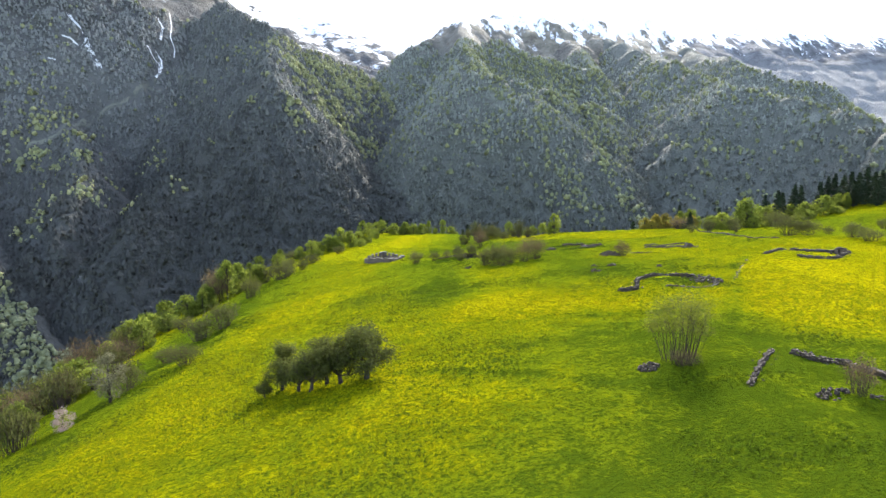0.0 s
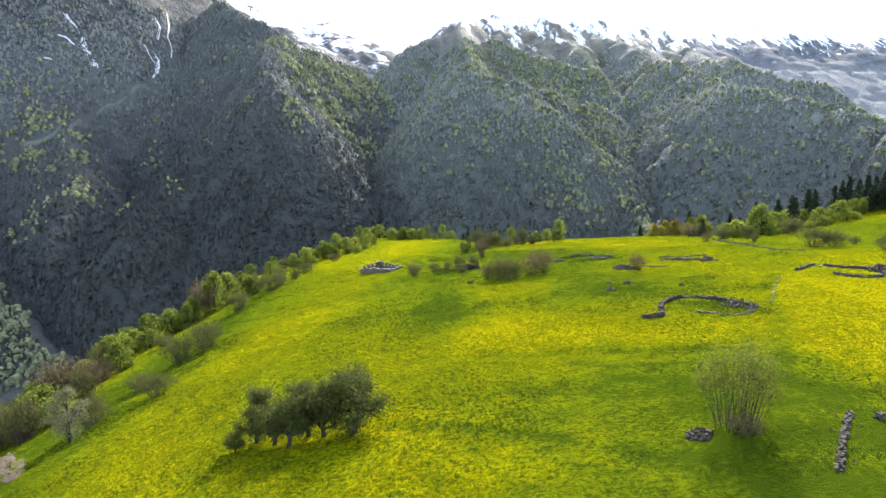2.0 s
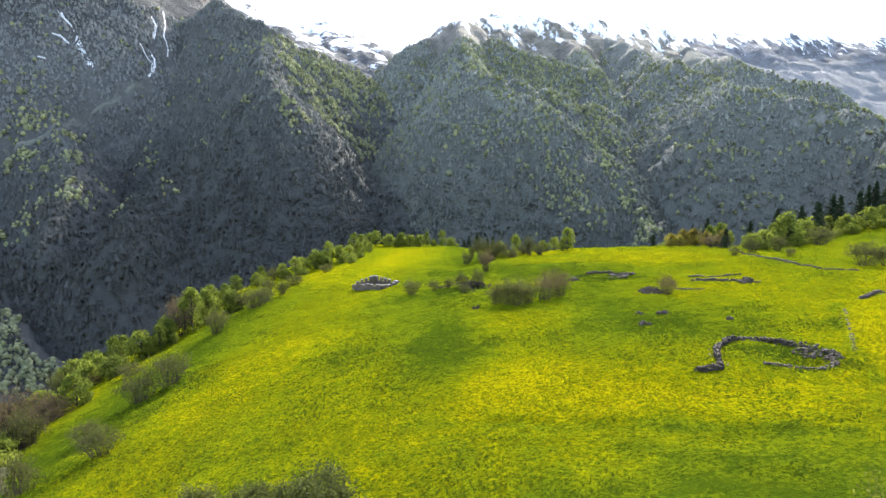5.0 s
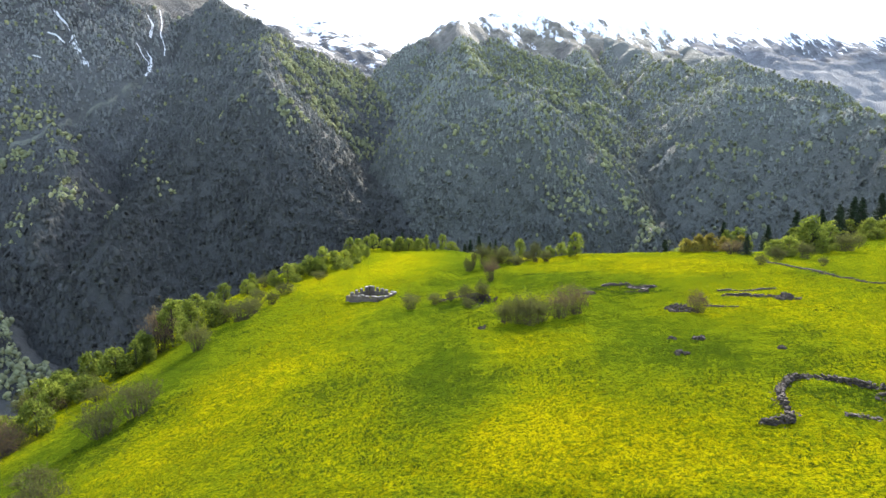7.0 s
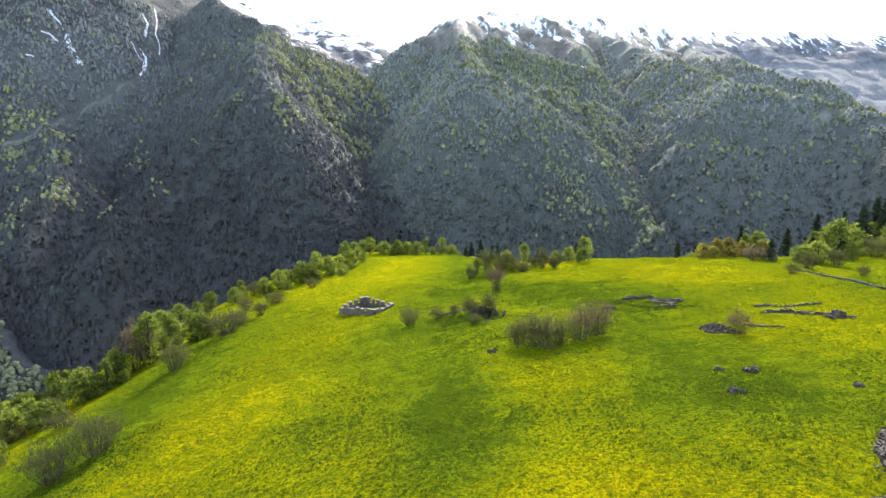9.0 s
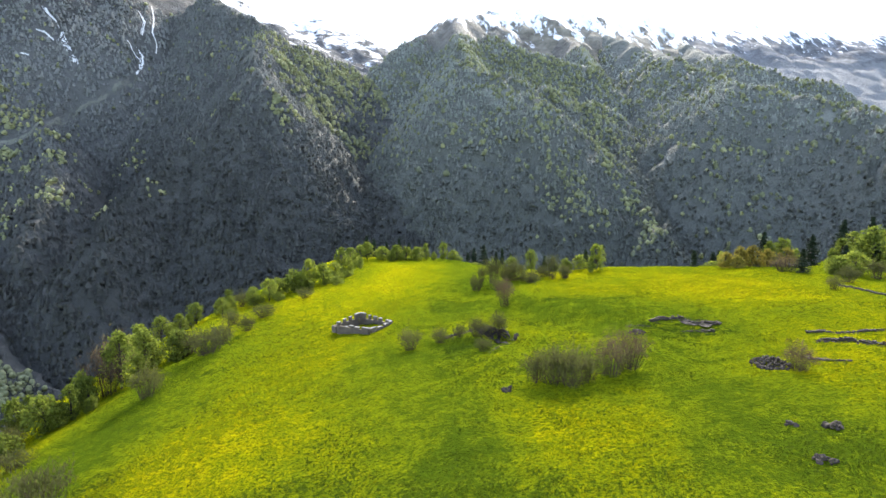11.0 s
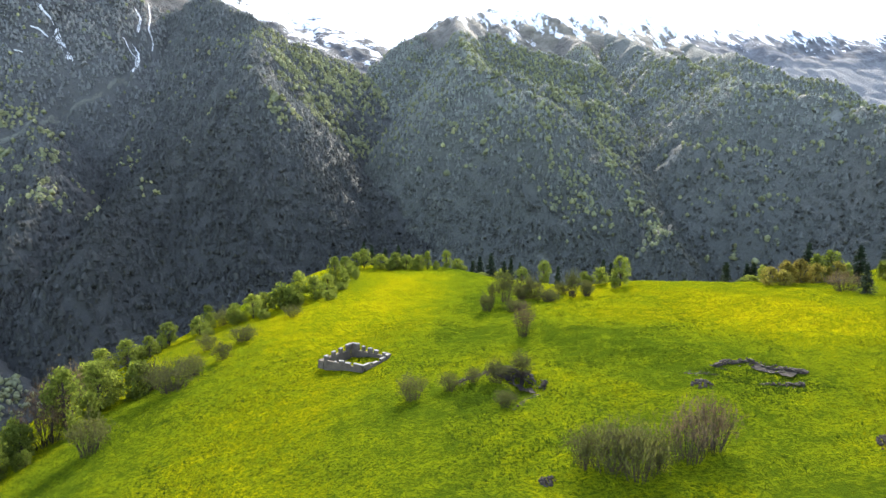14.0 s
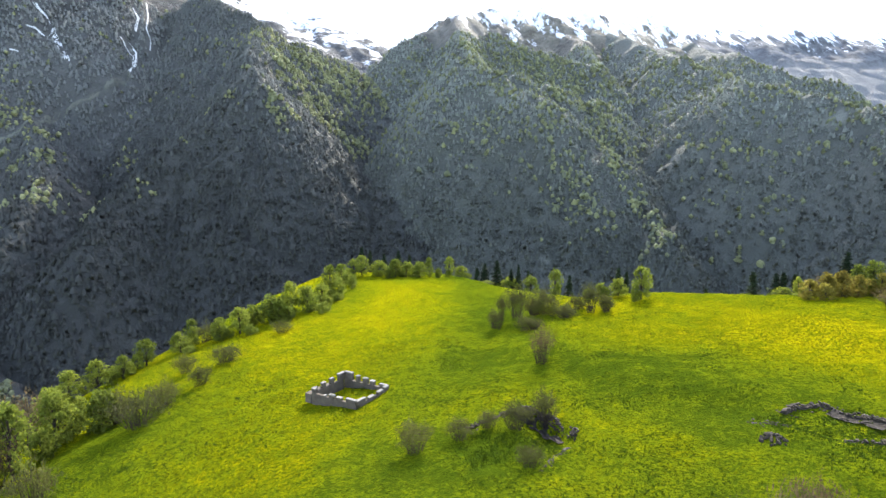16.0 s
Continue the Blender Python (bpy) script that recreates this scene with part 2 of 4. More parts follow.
def foliage_material(name, *stops, through=0.35):
    """Leaves: each clump takes its own tint, and light passes through them."""
    m, n, l, b = material(name, 0.8, 0.06)
    g = n.new("ShaderNodeNewGeometry")
    o = n.new("ShaderNodeObjectInfo")
    r = calc(n, l, "FRACT", calc(n, l, "ADD", g.outputs["Random Per Island"], o.outputs["Random"]))
    r = calc(n, l, "ADD", calc(n, l, "MULTIPLY", r, 0.5), calc(n, l, "MULTIPLY", o.outputs["Random"], 0.5))
    col = ramp(n, l, r, *stops)
    l.new(col, b.inputs["Base Color"])
    t = n.new("ShaderNodeBsdfTranslucent")
    l.new(col, t.inputs[0])
    mx = n.new("ShaderNodeMixShader")
    mx.inputs[0].default_value = through
    l.new(b.outputs[0], mx.inputs[1])
    l.new(t.outputs[0], mx.inputs[2])
    l.new(mx.outputs[0], n["Material Output"].inputs[0])
    return m


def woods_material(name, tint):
    """Dark conifers and bare wood in a grey paled for haze, and trees in fresh leaf that let the light through."""
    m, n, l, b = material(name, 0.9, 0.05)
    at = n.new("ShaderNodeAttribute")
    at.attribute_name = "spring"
    # haze is put into the colour: bare wood lightened, leaf greens dulled
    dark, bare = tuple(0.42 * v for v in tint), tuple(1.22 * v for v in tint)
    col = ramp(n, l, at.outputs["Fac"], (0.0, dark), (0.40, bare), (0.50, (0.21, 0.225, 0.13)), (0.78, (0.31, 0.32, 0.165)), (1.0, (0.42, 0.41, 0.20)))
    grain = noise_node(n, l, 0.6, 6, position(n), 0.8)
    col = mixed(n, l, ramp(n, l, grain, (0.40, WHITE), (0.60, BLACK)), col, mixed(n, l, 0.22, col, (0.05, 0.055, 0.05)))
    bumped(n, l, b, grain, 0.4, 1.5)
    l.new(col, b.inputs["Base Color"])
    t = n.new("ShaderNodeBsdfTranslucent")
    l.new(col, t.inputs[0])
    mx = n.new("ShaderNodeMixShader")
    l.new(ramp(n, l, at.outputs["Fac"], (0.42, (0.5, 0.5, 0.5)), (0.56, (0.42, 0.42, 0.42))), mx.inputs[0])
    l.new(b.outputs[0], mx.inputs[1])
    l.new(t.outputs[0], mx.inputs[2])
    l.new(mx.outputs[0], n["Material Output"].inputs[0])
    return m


GRASS = meadow_material()


def plain_material(name, low, high, scale, rough=0.9, relief=0.0, depth=0.02):
    m, n, l, b = material(name, rough, 0.2)
    c = n.new("ShaderNodeTexCoord").outputs["Object"]
    o = n.new("ShaderNodeObjectInfo")
    f = calc(n, l, "ADD", calc(n, l, "MULTIPLY", noise_node(n, l, scale, 5, c), 0.75), calc(n, l, "MULTIPLY", o.outputs["Random"], 0.25))
    l.new(ramp(n, l, f, (0.3, low), (0.75, high)), b.inputs["Base Color"])
    if relief:
        bumped(n, l, b, noise_node(n, l, scale * 4, 6, c, 0.7), relief, depth)
    return m


LEAF = foliage_material("fresh_leaves", (0.0, (0.052, 0.068, 0.012)), (0.45, (0.108, 0.134, 0.019)), (1.0, (0.220, 0.245, 0.034)), through=0.5)
WILLOW = foliage_material("grey_green_leaves", (0.0, (0.036, 0.040, 0.013)), (0.5, (0.062, 0.066, 0.019)), (1.0, (0.105, 0.105, 0.027)), through=0.45)
RUSSET = foliage_material("budding_brown_leaves", (0.0, (0.062, 0.040, 0.024)), (0.5, (0.094, 0.066, 0.036)), (1.0, (0.12, 0.098, 0.046)), through=0.45)
OLIVE = foliage_material("dark_orchard_leaves", (0.0, (0.040, 0.047, 0.012)), (0.6, (0.068, 0.077, 0.018)), (1.0, (0.115, 0.122, 0.027)), through=0.5)
NEEDLE = foliage_material("conifer_needles", (0.0, (0.014, 0.022, 0.012)), (0.6, (0.024, 0.036, 0.017)), (1.0, (0.043, 0.055, 0.021)), through=0.12)
PETAL = foliage_material("pink_blossom", (0.0, (0.16, 0.085, 0.072)), (0.5, (0.24, 0.165, 0.14)), (1.0, (0.31, 0.25, 0.215)), through=0.3)
CREAM = foliage_material("pale_blossom", (0.0, (0.050, 0.050, 0.019)), (0.5, (0.080, 0.077, 0.035)), (1.0, (0.16, 0.15, 0.092)), through=0.3)
RUSTY = foliage_material("young_bronze_leaves", (0.0, (0.085, 0.068, 0.014)), (0.5, (0.150, 0.125, 0.022)), (1.0, (0.22, 0.195, 0.034)), through=0.5)
BARK = plain_material("grey_brown_bark", (0.018, 0.014, 0.010), (0.045, 0.036, 0.026), 3.0, 0.95, 0.5)
TWIG = plain_material("bare_twigs", (0.024, 0.017, 0.012), (0.050, 0.037, 0.025), 2.0)
STONE = plain_material("weathered_fieldstone", (0.018, 0.014, 0.010), (0.074, 0.058, 0.041), 3.0, 0.92, 0.6)
PLASTER = plain_material("grey_ruin_masonry", (0.058, 0.046, 0.033), (0.112, 0.093, 0.068), 1.2, 0.93, 0.6)
CAPPING = plain_material("pale_broken_wall_top", (0.125, 0.114, 0.095), (0.215, 0.196, 0.168), 2.0, 0.93, 0.5)
SOIL = plain_material("dark_soil", (0.010, 0.008, 0.006), (0.028, 0.022, 0.016), 1.5, 0.97, 0.6)
SPROUT = foliage_material("budding_olive_leaves", (0.0, (0.060, 0.072, 0.012)), (0.5, (0.105, 0.118, 0.017)), (1.0, (0.165, 0.172, 0.026)), through=0.6)

# ---- ground and mountains ----
def part(name, bm, mat, parent, label=""):
    mesh = bpy.data.meshes.new(name)
    bm.to_mesh(mesh)
    bm.free()
    mesh.materials.append(mat)
    ob = new(name, mesh)
    ob.parent = parent
    return tagged(ob, label)


xs = stretched((-4900, -1200, -300, -120, 160, 320, 1200, 4900), (16, 24, 50, 270, 70, 30, 16))
ys = stretched((-4900, -600, 0, 20, 130, 280, 420, 900, 4900), (16, 20, 15, 160, 140, 80, 30, 20))
ground = new("ground", grid_mesh("ground", xs, ys, ground_z))
ground.data.materials.append(GRASS)
# where yellow flowers stand thick (+) and where the grass is rank and green (-): place, reach across and along, weight
FLOWER_SPOTS = [(-30, 124, 15, 46, 0.46), (-14, 150, 10, 25, 0.18), (-13, 225, 10, 30, 0.30), (-4, 287, 10, 30, 0.32), (14, 95, 11, 7, 0.40), (25, 88, 10, 5, 0.32),
                (62, 90, 12, 26, 0.36), (68, 135, 12, 24, 0.34), (74, 204, 14, 16, 0.22), (-33, 76, 14, 18, 0.44), (-10, 100, 8, 14, 0.25), (17, 129, 6, 9, 0.30),
                (-15, 178, 8, 10, 0.15), (1, 54, 9, 4, 0.22), (17, 41, 8, 3, 0.20)]
# the first spot is broad and darkens the whole middle meadow
RANK_SPOTS = [(0, 170, 60, 32, 0.14), (22, 69, 14, 7, 0.38), (6, 121, 6, 18, 0.45), (37, 117, 15, 16, 0.42), (35, 58, 10, 13, 0.45), (26, 34, 15, 9, 0.45), (4, 35, 14, 6, 0.32), (-18, 53, 14, 6, 0.28),
              (8, 207, 14, 15, 0.35), (42, 192, 14, 16, 0.42), (-18, 246, 11, 14, 0.28), (24, 245, 16, 14, 0.28), (-52, 160, 9, 50, 0.32), (-70, 120, 20, 60, 0.40),
              (5, 340, 30, 16, 0.35), (12, 172, 8, 9, 0.55), (46, 95, 6, 6, 0.35), (30, 150, 14, 12, 0.25)]
# fields with borders of their own: corners, weight
FIELDS = [
    ([(61.9, 108.8), (48.2, 82.4), (41.4, 63.8), (37.2, 54.1), (44, 46), (130, 80), (130, 130), (93, 134.9), (76.2, 127.5)], 0.14),
    ([(3.7, 93.1), (9.5, 104.3), (16.2, 104.8), (23.9, 92.6), (31, 89.2), (36.6, 84.2), (40.6, 79.6), (37.1, 75.1), (28.1, 79.7), (17.5, 84.6), (5.3, 90.7)], 0.10),
    ([(31.6, 138.1), (41.3, 139.3), (58.7, 133.8), (61.5, 108.1), (50.9, 91.7), (44.3, 84), (35.7, 91.7), (22.5, 103.4)], -0.13),
    ([(-1.9, 106.1), (-0.4, 123.7), (7.3, 136.1), (14, 135.5), (14.3, 114.3), (4.7, 92.4), (0.5, 88.3)], -0.09),
    ([(36, 204.5), (40.8, 195.6), (42.4, 166.7), (33.4, 162.6), (24.8, 178.8), (25.9, 199.5)], -0.18),
    ([(25.6, 44.5), (29.6, 42.7), (34.2, 39), (44, 30), (44, 10), (16, 10), (18.2, 31), (19.7, 36.5)], -0.13),
]


def inside(corners, x, y):
    odd = np.zeros(np.shape(x), bool)
    for (ax, ay), (bx, by) in zip(corners, corners[1:] + corners[:1]):
        odd ^= ((ay > y) != (by > y)) & (x < ax + (y - ay) * (bx - ax) / (by - ay if by != ay else 1e-9))
    return odd


def flower_share(gx, gy):
    """How thickly the yellow flowers stand at a place, 0 to 1."""
    flowers = 0.45 + 0.24 * fbm(gx * 1.4, gy * 0.8, 34, 4, 77)
    for sign, spots in ((1, FLOWER_SPOTS), (-1, RANK_SPOTS)):
        for cx, cy, rx, ry, weight in spots:
            flowers = flowers + sign * 0.75 * weight * np.exp(-((gx - cx) / rx) ** 2 - ((gy - cy) / ry) ** 2)
    for corners, weight in FIELDS:
        flowers = flowers + weight * sum(inside(corners, gx + 1.2 * fbm(gx, gy, 9, 2, 90 + k), gy + 1.2 * fbm(gx, gy, 9, 2, 96 + k)) for k in range(3)) / 3
    # trodden paths, and greener, darker lines along old field banks
    for (ax, ay), (bx, by), wide in (((74, 124), (60.5, 106), 0.8), ((60.5, 106), (49.3, 85), 1.0), ((49.3, 85), (39.6, 70), 1.6), ((-2, 69), (20, 51), 0.7), ((4, 89.5), (38, 73.5), 0.8)):
        t = np.clip(((gx - ax) * (bx - ax) + (gy - ay) * (by - ay)) / ((bx - ax) ** 2 + (by - ay) ** 2), 0, 1)
        d = np.hypot(gx - ax - t * (bx - ax), gy - ay - t * (by - ay)) + 0.6 * fbm(gx, gy, 5, 2, 99)
        flowers = flowers - 0.30 * np.exp(-(d / wide) ** 2)
    flowers = flowers - 0.25 * smooth((gx - 22) / 14) * smooth((70 - gy) / 20)
    flowers = flowers - 0.13 * smooth((gx - 10) / 14) * smooth((gy - 95) / 25) * smooth((190 - gy) / 25)
    # fewer flowers on the nearest grass, which makes it greener and darker
    flowers = flowers - 0.14 * smooth((68 - gy) / 22)
    return np.clip(flowers, 0, 1)


gv = np.empty(len(ground.data.vertices) * 3)
ground.data.vertices.foreach_get("co", gv)
gx, gy = gv[0::3], gv[1::3]
ground.data.attributes.new("flowers", "FLOAT", "POINT").data.foreach_set("value", flower_share(gx, gy).astype(np.float32))
tagged(ground, "sunlit alpine meadow full of yellow flowers on a hillside", "meadow", kind="structure")

# the two floor colours pale with distance and height: haze put into them
LAND_TAGS = {
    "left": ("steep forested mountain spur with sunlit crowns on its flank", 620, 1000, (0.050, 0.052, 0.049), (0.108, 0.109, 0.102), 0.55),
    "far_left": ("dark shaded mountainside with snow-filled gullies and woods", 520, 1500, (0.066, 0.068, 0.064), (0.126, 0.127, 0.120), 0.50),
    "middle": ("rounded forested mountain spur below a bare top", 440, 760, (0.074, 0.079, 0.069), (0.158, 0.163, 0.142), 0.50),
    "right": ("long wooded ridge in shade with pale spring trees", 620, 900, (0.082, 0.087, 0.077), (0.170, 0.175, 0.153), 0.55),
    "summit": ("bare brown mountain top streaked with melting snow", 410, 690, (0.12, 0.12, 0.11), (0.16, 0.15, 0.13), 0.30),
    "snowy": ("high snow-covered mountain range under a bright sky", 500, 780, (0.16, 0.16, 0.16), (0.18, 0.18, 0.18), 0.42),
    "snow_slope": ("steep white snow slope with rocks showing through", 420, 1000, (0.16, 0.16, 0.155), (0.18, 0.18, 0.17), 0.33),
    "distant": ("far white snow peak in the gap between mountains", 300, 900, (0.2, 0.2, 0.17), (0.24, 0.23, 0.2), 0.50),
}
# above the trees: dark for shaded cliffs on the left, palest far off for haze
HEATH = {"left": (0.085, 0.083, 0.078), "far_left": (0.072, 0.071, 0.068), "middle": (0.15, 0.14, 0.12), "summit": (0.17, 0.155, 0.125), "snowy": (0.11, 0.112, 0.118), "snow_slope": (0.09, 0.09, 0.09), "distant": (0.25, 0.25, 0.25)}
STREAKS = {"snowy": (1.7, 0.45, 0.4), "summit": (1.6, 0.5, 0.6), "snow_slope": (0.7, 0.7, 1.6)}
for key, spec in MOUNTAINS.items():
    x0, x1, y0, y1 = spec["box"]
    step = 16 if key in ("snowy", "distant", "snow_slope") else 11
    hill = new("mountain", grid_mesh("mountain", np.arange(x0, x1 + 1, step), np.arange(y0, y1 + 1, step),
                                     lambda x, y, s=spec: mountain_z(x, y, s["ridges"], s["seed"]), FLOOR - 30))
    label, low, top, floor, hazed_floor, cover = LAND_TAGS[key]
    hill.data.materials.append(rock_forest_material("mountainside_" + key, low, top, floor, hazed_floor, cover, STREAKS.get(key, (1.0, 0.45, 0.45)), HEATH.get(key, (0.135, 0.135, 0.13)), 14 if key in ("snowy", "distant") else 30))
    tagged(hill, label, "mountain", kind="structure")


# snow lying in the gullies of the shaded mountainside, and the stony stream bed below them
GULLIES = {
    "long": [(-945, 1742), (-924, 1727), (-898, 1715)],
    "wide": [(-882, 1699), (-871, 1682), (-851, 1666), (-836, 1656), (-815, 1628)],
    "branch": [(-930, 1678), (-912, 1678), (-890, 1674)],
    "small": [(-925, 1596), (-905, 1597)],
    "high": [(-762, 1975), (-734, 1914), (-714, 1849), (-698, 1831), (-693, 1810)],
    "fan": [(-752, 1775), (-735, 1766), (-714, 1763)],
    "fan_right": [(-732, 1791), (-717, 1781), (-711, 1764), (-707, 1744), (-703, 1697)],
    "upper": [(-766, 1897), (-744, 1878), (-733, 1821)],
    "stream": [(-703, 1697), (-715, 1654), (-729, 1626), (-747, 1575), (-784, 1550), (-802, 1497), (-816, 1419), (-854, 1390), (-880, 1364)],
}


def draped(name, line, wide, mat, label, category, seed, strands=6):
    """Ragged strands that lie on the mountainside, side by side and broken here and there."""
    rng = np.random.default_rng(seed)
    far = MOUNTAINS["far_left"]
    verts, faces = [], []
    for strand in range(strands):
        offset = rng.normal(0, 0.5 * wide) if strand else 0.0
        rows, broken, drift = [], [], offset
        for (ax, ay), (bx, by) in zip(line, line[1:]):
            n = max(3, int(math.hypot(bx - ax, by - ay) / 3))
            for k in range(n):
                x, y = ax + (bx - ax) * k / n, ay + (by - ay) * k / n
                drift += 0.25 * (offset - drift) + rng.normal(0, 0.5)
                w = wide * rng.uniform(0.06, 0.55) * (0.7 if strand else 1.0)
                rows.append([(x + drift + w * c, y + rng.normal(0, 0.8)) for c in (-0.5, -0.17, 0.17, 0.5)])
                broken.append(rng.random() < (0.34 if strand else 0.12))
        p = np.array(rows)
        z = mountain_z(p[..., 0], p[..., 1], far["ridges"], far["seed"]) + np.array((0.2, 1.2, 1.2, 0.2))
        base = sum(len(v) for v in verts)
        verts.append(np.concatenate([p, z[..., None]], -1).reshape(-1, 3))
        faces += [(base + 4 * r + c, base + 4 * r + c + 1, base + 4 * r + c + 5, base + 4 * r + c + 4) for r in range(len(rows) - 1) if not broken[r] for c in range(3)]
    mesh = bpy.data.meshes.new(name)
    mesh.from_pydata(np.concatenate(verts).tolist(), [], faces)
    mesh.materials.append(mat)
    return tagged(new(name, mesh), label, category)


SNOW = plain_material("old_snow", (0.40, 0.40, 0.39), (0.66, 0.66, 0.65), 0.05, 0.8, 0.4, 0.5)
GRAVEL = plain_material("stream_gravel", (0.10, 0.105, 0.085), (0.16, 0.155, 0.13), 0.08, 0.95, 0.5, 0.5)
for k, (key, line) in enumerate(GULLIES.items()):
    if key == "stream":
        draped("stream_bed", line, 10, GRAVEL, "pale stony stream bed running down the mountainside", "stream bed", 60 + k)
    else:
        draped("snow_patch", line, 9 if key in ("wide", "fan_right") else 5, SNOW, "streak of old snow lying in a mountain gully", "snow patch", 60 + k)


# ---- far woods ----
def crown_shapes(rng, count, rings, sides):
    """Unit crowns: uneven rings, given by height and width, and a tip."""
    shapes = []
    for _ in range(count):
        v = []
        for h, r in rings:
            turn = rng.uniform(0, 6.28)
            for k in range(sides):
                rr = r * rng.uniform(0.72, 1.25)
                a = turn + k * 2 * math.pi / sides + rng.uniform(-0.22, 0.22)
                v.append((0.5 * rr * math.cos(a), 0.5 * rr * math.sin(a), h + rng.uniform(-0.07, 0.07)))
        v.append((rng.uniform(-0.1, 0.1), rng.uniform(-0.1, 0.1), 1.0))
        shapes.append(v)
    return np.array(shapes)


def crown_faces(rings, sides):
    f = []
    for ring in range(0, sides * (rings - 1), sides):
        for k in range(sides):
            j = (k + 1) % sides
            f += [(ring + k, ring + j, ring + sides + j), (ring + k, ring + sides + j, ring + sides + k)]
    last = sides * (rings - 1)
    return np.array(f + [(last + k, last + (k + 1) % sides, last + sides) for k in range(sides)])


POINTED, DOMED = ((0.02, 1.0), (0.5, 0.56)), ((0.04, 0.72), (0.40, 1.02), (0.76, 0.74))


def woods_mesh(name, spots, sizes, leafy, bare, fresh, seed):
    """leafy: which trees are out in fresh leaf; the rest are dark conifers or, where bare is near 1, grey leafless wood
    paled for haze.
    """
    rng = np.random.default_rng(seed)
    n = len(spots)
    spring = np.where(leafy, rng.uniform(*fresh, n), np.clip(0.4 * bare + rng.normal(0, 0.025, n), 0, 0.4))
    wide = np.where(leafy, rng.uniform(0.75, 1.05, n), rng.uniform(0.70, 1.0, n))
    tall = np.where(leafy, 1.0, rng.uniform(0.85, 1.15, n))
    verts, faces, values, start = [], [], [], 0
    for mask, rings, sides in ((leafy, DOMED, 6), (~leafy, POINTED, 5)):
        m, per = int(mask.sum()), len(rings) * sides + 1
        v = crown_shapes(rng, 24, rings, sides)[rng.integers(0, 24, m)]
        v = v * np.stack([sizes * wide, sizes * wide, sizes * tall], -1)[mask][:, None] + spots[mask][:, None]
        verts.append(v.reshape(-1, 3))
        faces += (crown_faces(len(rings), sides)[None] + (start + per * np.arange(m))[:, None, None]).reshape(-1, 3).tolist()
        values.append(np.repeat(spring[mask], per))
        start += per * m
    mesh = bpy.data.meshes.new(name)
    mesh.from_pydata(np.concatenate(verts).tolist(), [], faces)
    mesh.shade_smooth()
    mesh.attributes.new("spring", "FLOAT", "POINT").data.foreach_set("value", np.concatenate(values).astype(np.float32))
    return mesh


def all_land(x, y):
    z = ground_z(x, y)
    for s in MOUNTAINS.values():
        x0, x1, y0, y1 = s["box"]
        inside = (x > x0) & (x < x1) & (y > y0) & (y < y1)
        z = np.where(inside, np.maximum(z, mountain_z(x, y, s["ridges"], s["seed"])), z)
    return z


# groves of pale trees in leaf, set where the slopes look sunlit: place, reach, share
GROVES = {
    "left": [(-452, 1749, 43, 0.5), (-361, 1688, 66, 0.6), (-291, 1615, 47, 0.9), (-254, 1753, 76, 0.6), (-257, 1615, 46, 1), (-185, 1677, 64, 0.9), (-102, 1803, 68, 1), (-44, 1767, 47, 1),
             (-240, 1326, 31, 0.8), (-199, 1544, 44, 0.9), (-144, 1541, 36, 0.6), (-104, 1557, 29, 0.6), (-33, 1529, 43, 0.35), (15, 1436, 34, 0.3), (-347, 1337, 10, 0.5), (-403, 1381, 11, 0.5),
             (-412, 1239, 10, 0.5), (-519, 1401, 11, 0.5), (-537, 1147, 21, 1), (-680, 1383, 23, 0.9), (-627, 1376, 23, 0.6), (-622, 1437, 21, 0.8), (-600, 1431, 15, 0.8), (-451, 1137, 23, 0.3)],
    "far_left": [(-773, 1430, 21, 1), (-838, 1391, 43, 1), (-847, 1455, 56, 0.45), (-711, 1331, 20, 0.8), (-851, 1362, 30, 1), (-749, 1305, 28, 0.6), (-634, 1147, 27, 0.7), (-597, 1130, 18, 0.7),
                 (-684, 1163, 32, 0.5), (-662, 1059, 26, 1), (-752, 1242, 27, 0.4), (-927, 1490, 33, 0.3), (-625, 1286, 24, 0.8)],
    "middle": [(152, 1550, 47, 0.8), (64, 1839, 70, 0.35), (27, 1640, 62, 0.3), (166, 1420, 80, 0.25), (346, 1818, 53, 0.9), (391, 1789, 49, 0.9), (468, 1762, 43, 1), (451, 1535, 27, 1),
               (456, 1489, 20, 1), (223, 1457, 35, 0.6), (341, 1498, 32, 0.7), (224, 1377, 37, 0.5), (323, 1334, 36, 0.5), (215, 1318, 37, 0.25), (421, 1261, 22, 1), (432, 1220, 22, 1),
               (440, 1147, 25, 1), (284, 1185, 45, 0.45), (340, 1148, 44, 0.45), (241, 1258, 48, 0.3), (308, 1243, 36, 0.4), (444, 1406, 14, 1), (435, 1078, 22, 1)],
    "right": [(699, 2111, 60, 0.6), (743, 1809, 65, 0.8), (746, 1680, 61, 1), (780, 1564, 46, 0.8), (713, 1884, 77, 0.4), (693, 1589, 52, 0.7), (623, 1683, 59, 0.4), (609, 1524, 43, 0.7),
              (562, 1637, 36, 0.6), (621, 1331, 38, 0.7), (647, 1271, 29, 0.7), (682, 1232, 24, 0.5), (792, 1373, 37, 0.4), (831, 1350, 37, 0.5), (872, 1255, 36, 0.7), (1272, 1791, 73, 0.5),
              (867, 1164, 19, 0.5), (834, 1087, 23, 0.5), (589, 1181, 55, 0.7), (672, 1127, 34, 0.4), (585, 1081, 46, 0.6), (1040, 1975, 60, 0.8), (1130, 1935, 55, 0.6)],
}


RIB = [(468, 1762), (451, 1535), (456, 1489), (444, 1406), (421, 1261), (432, 1220), (440, 1147), (435, 1078)]


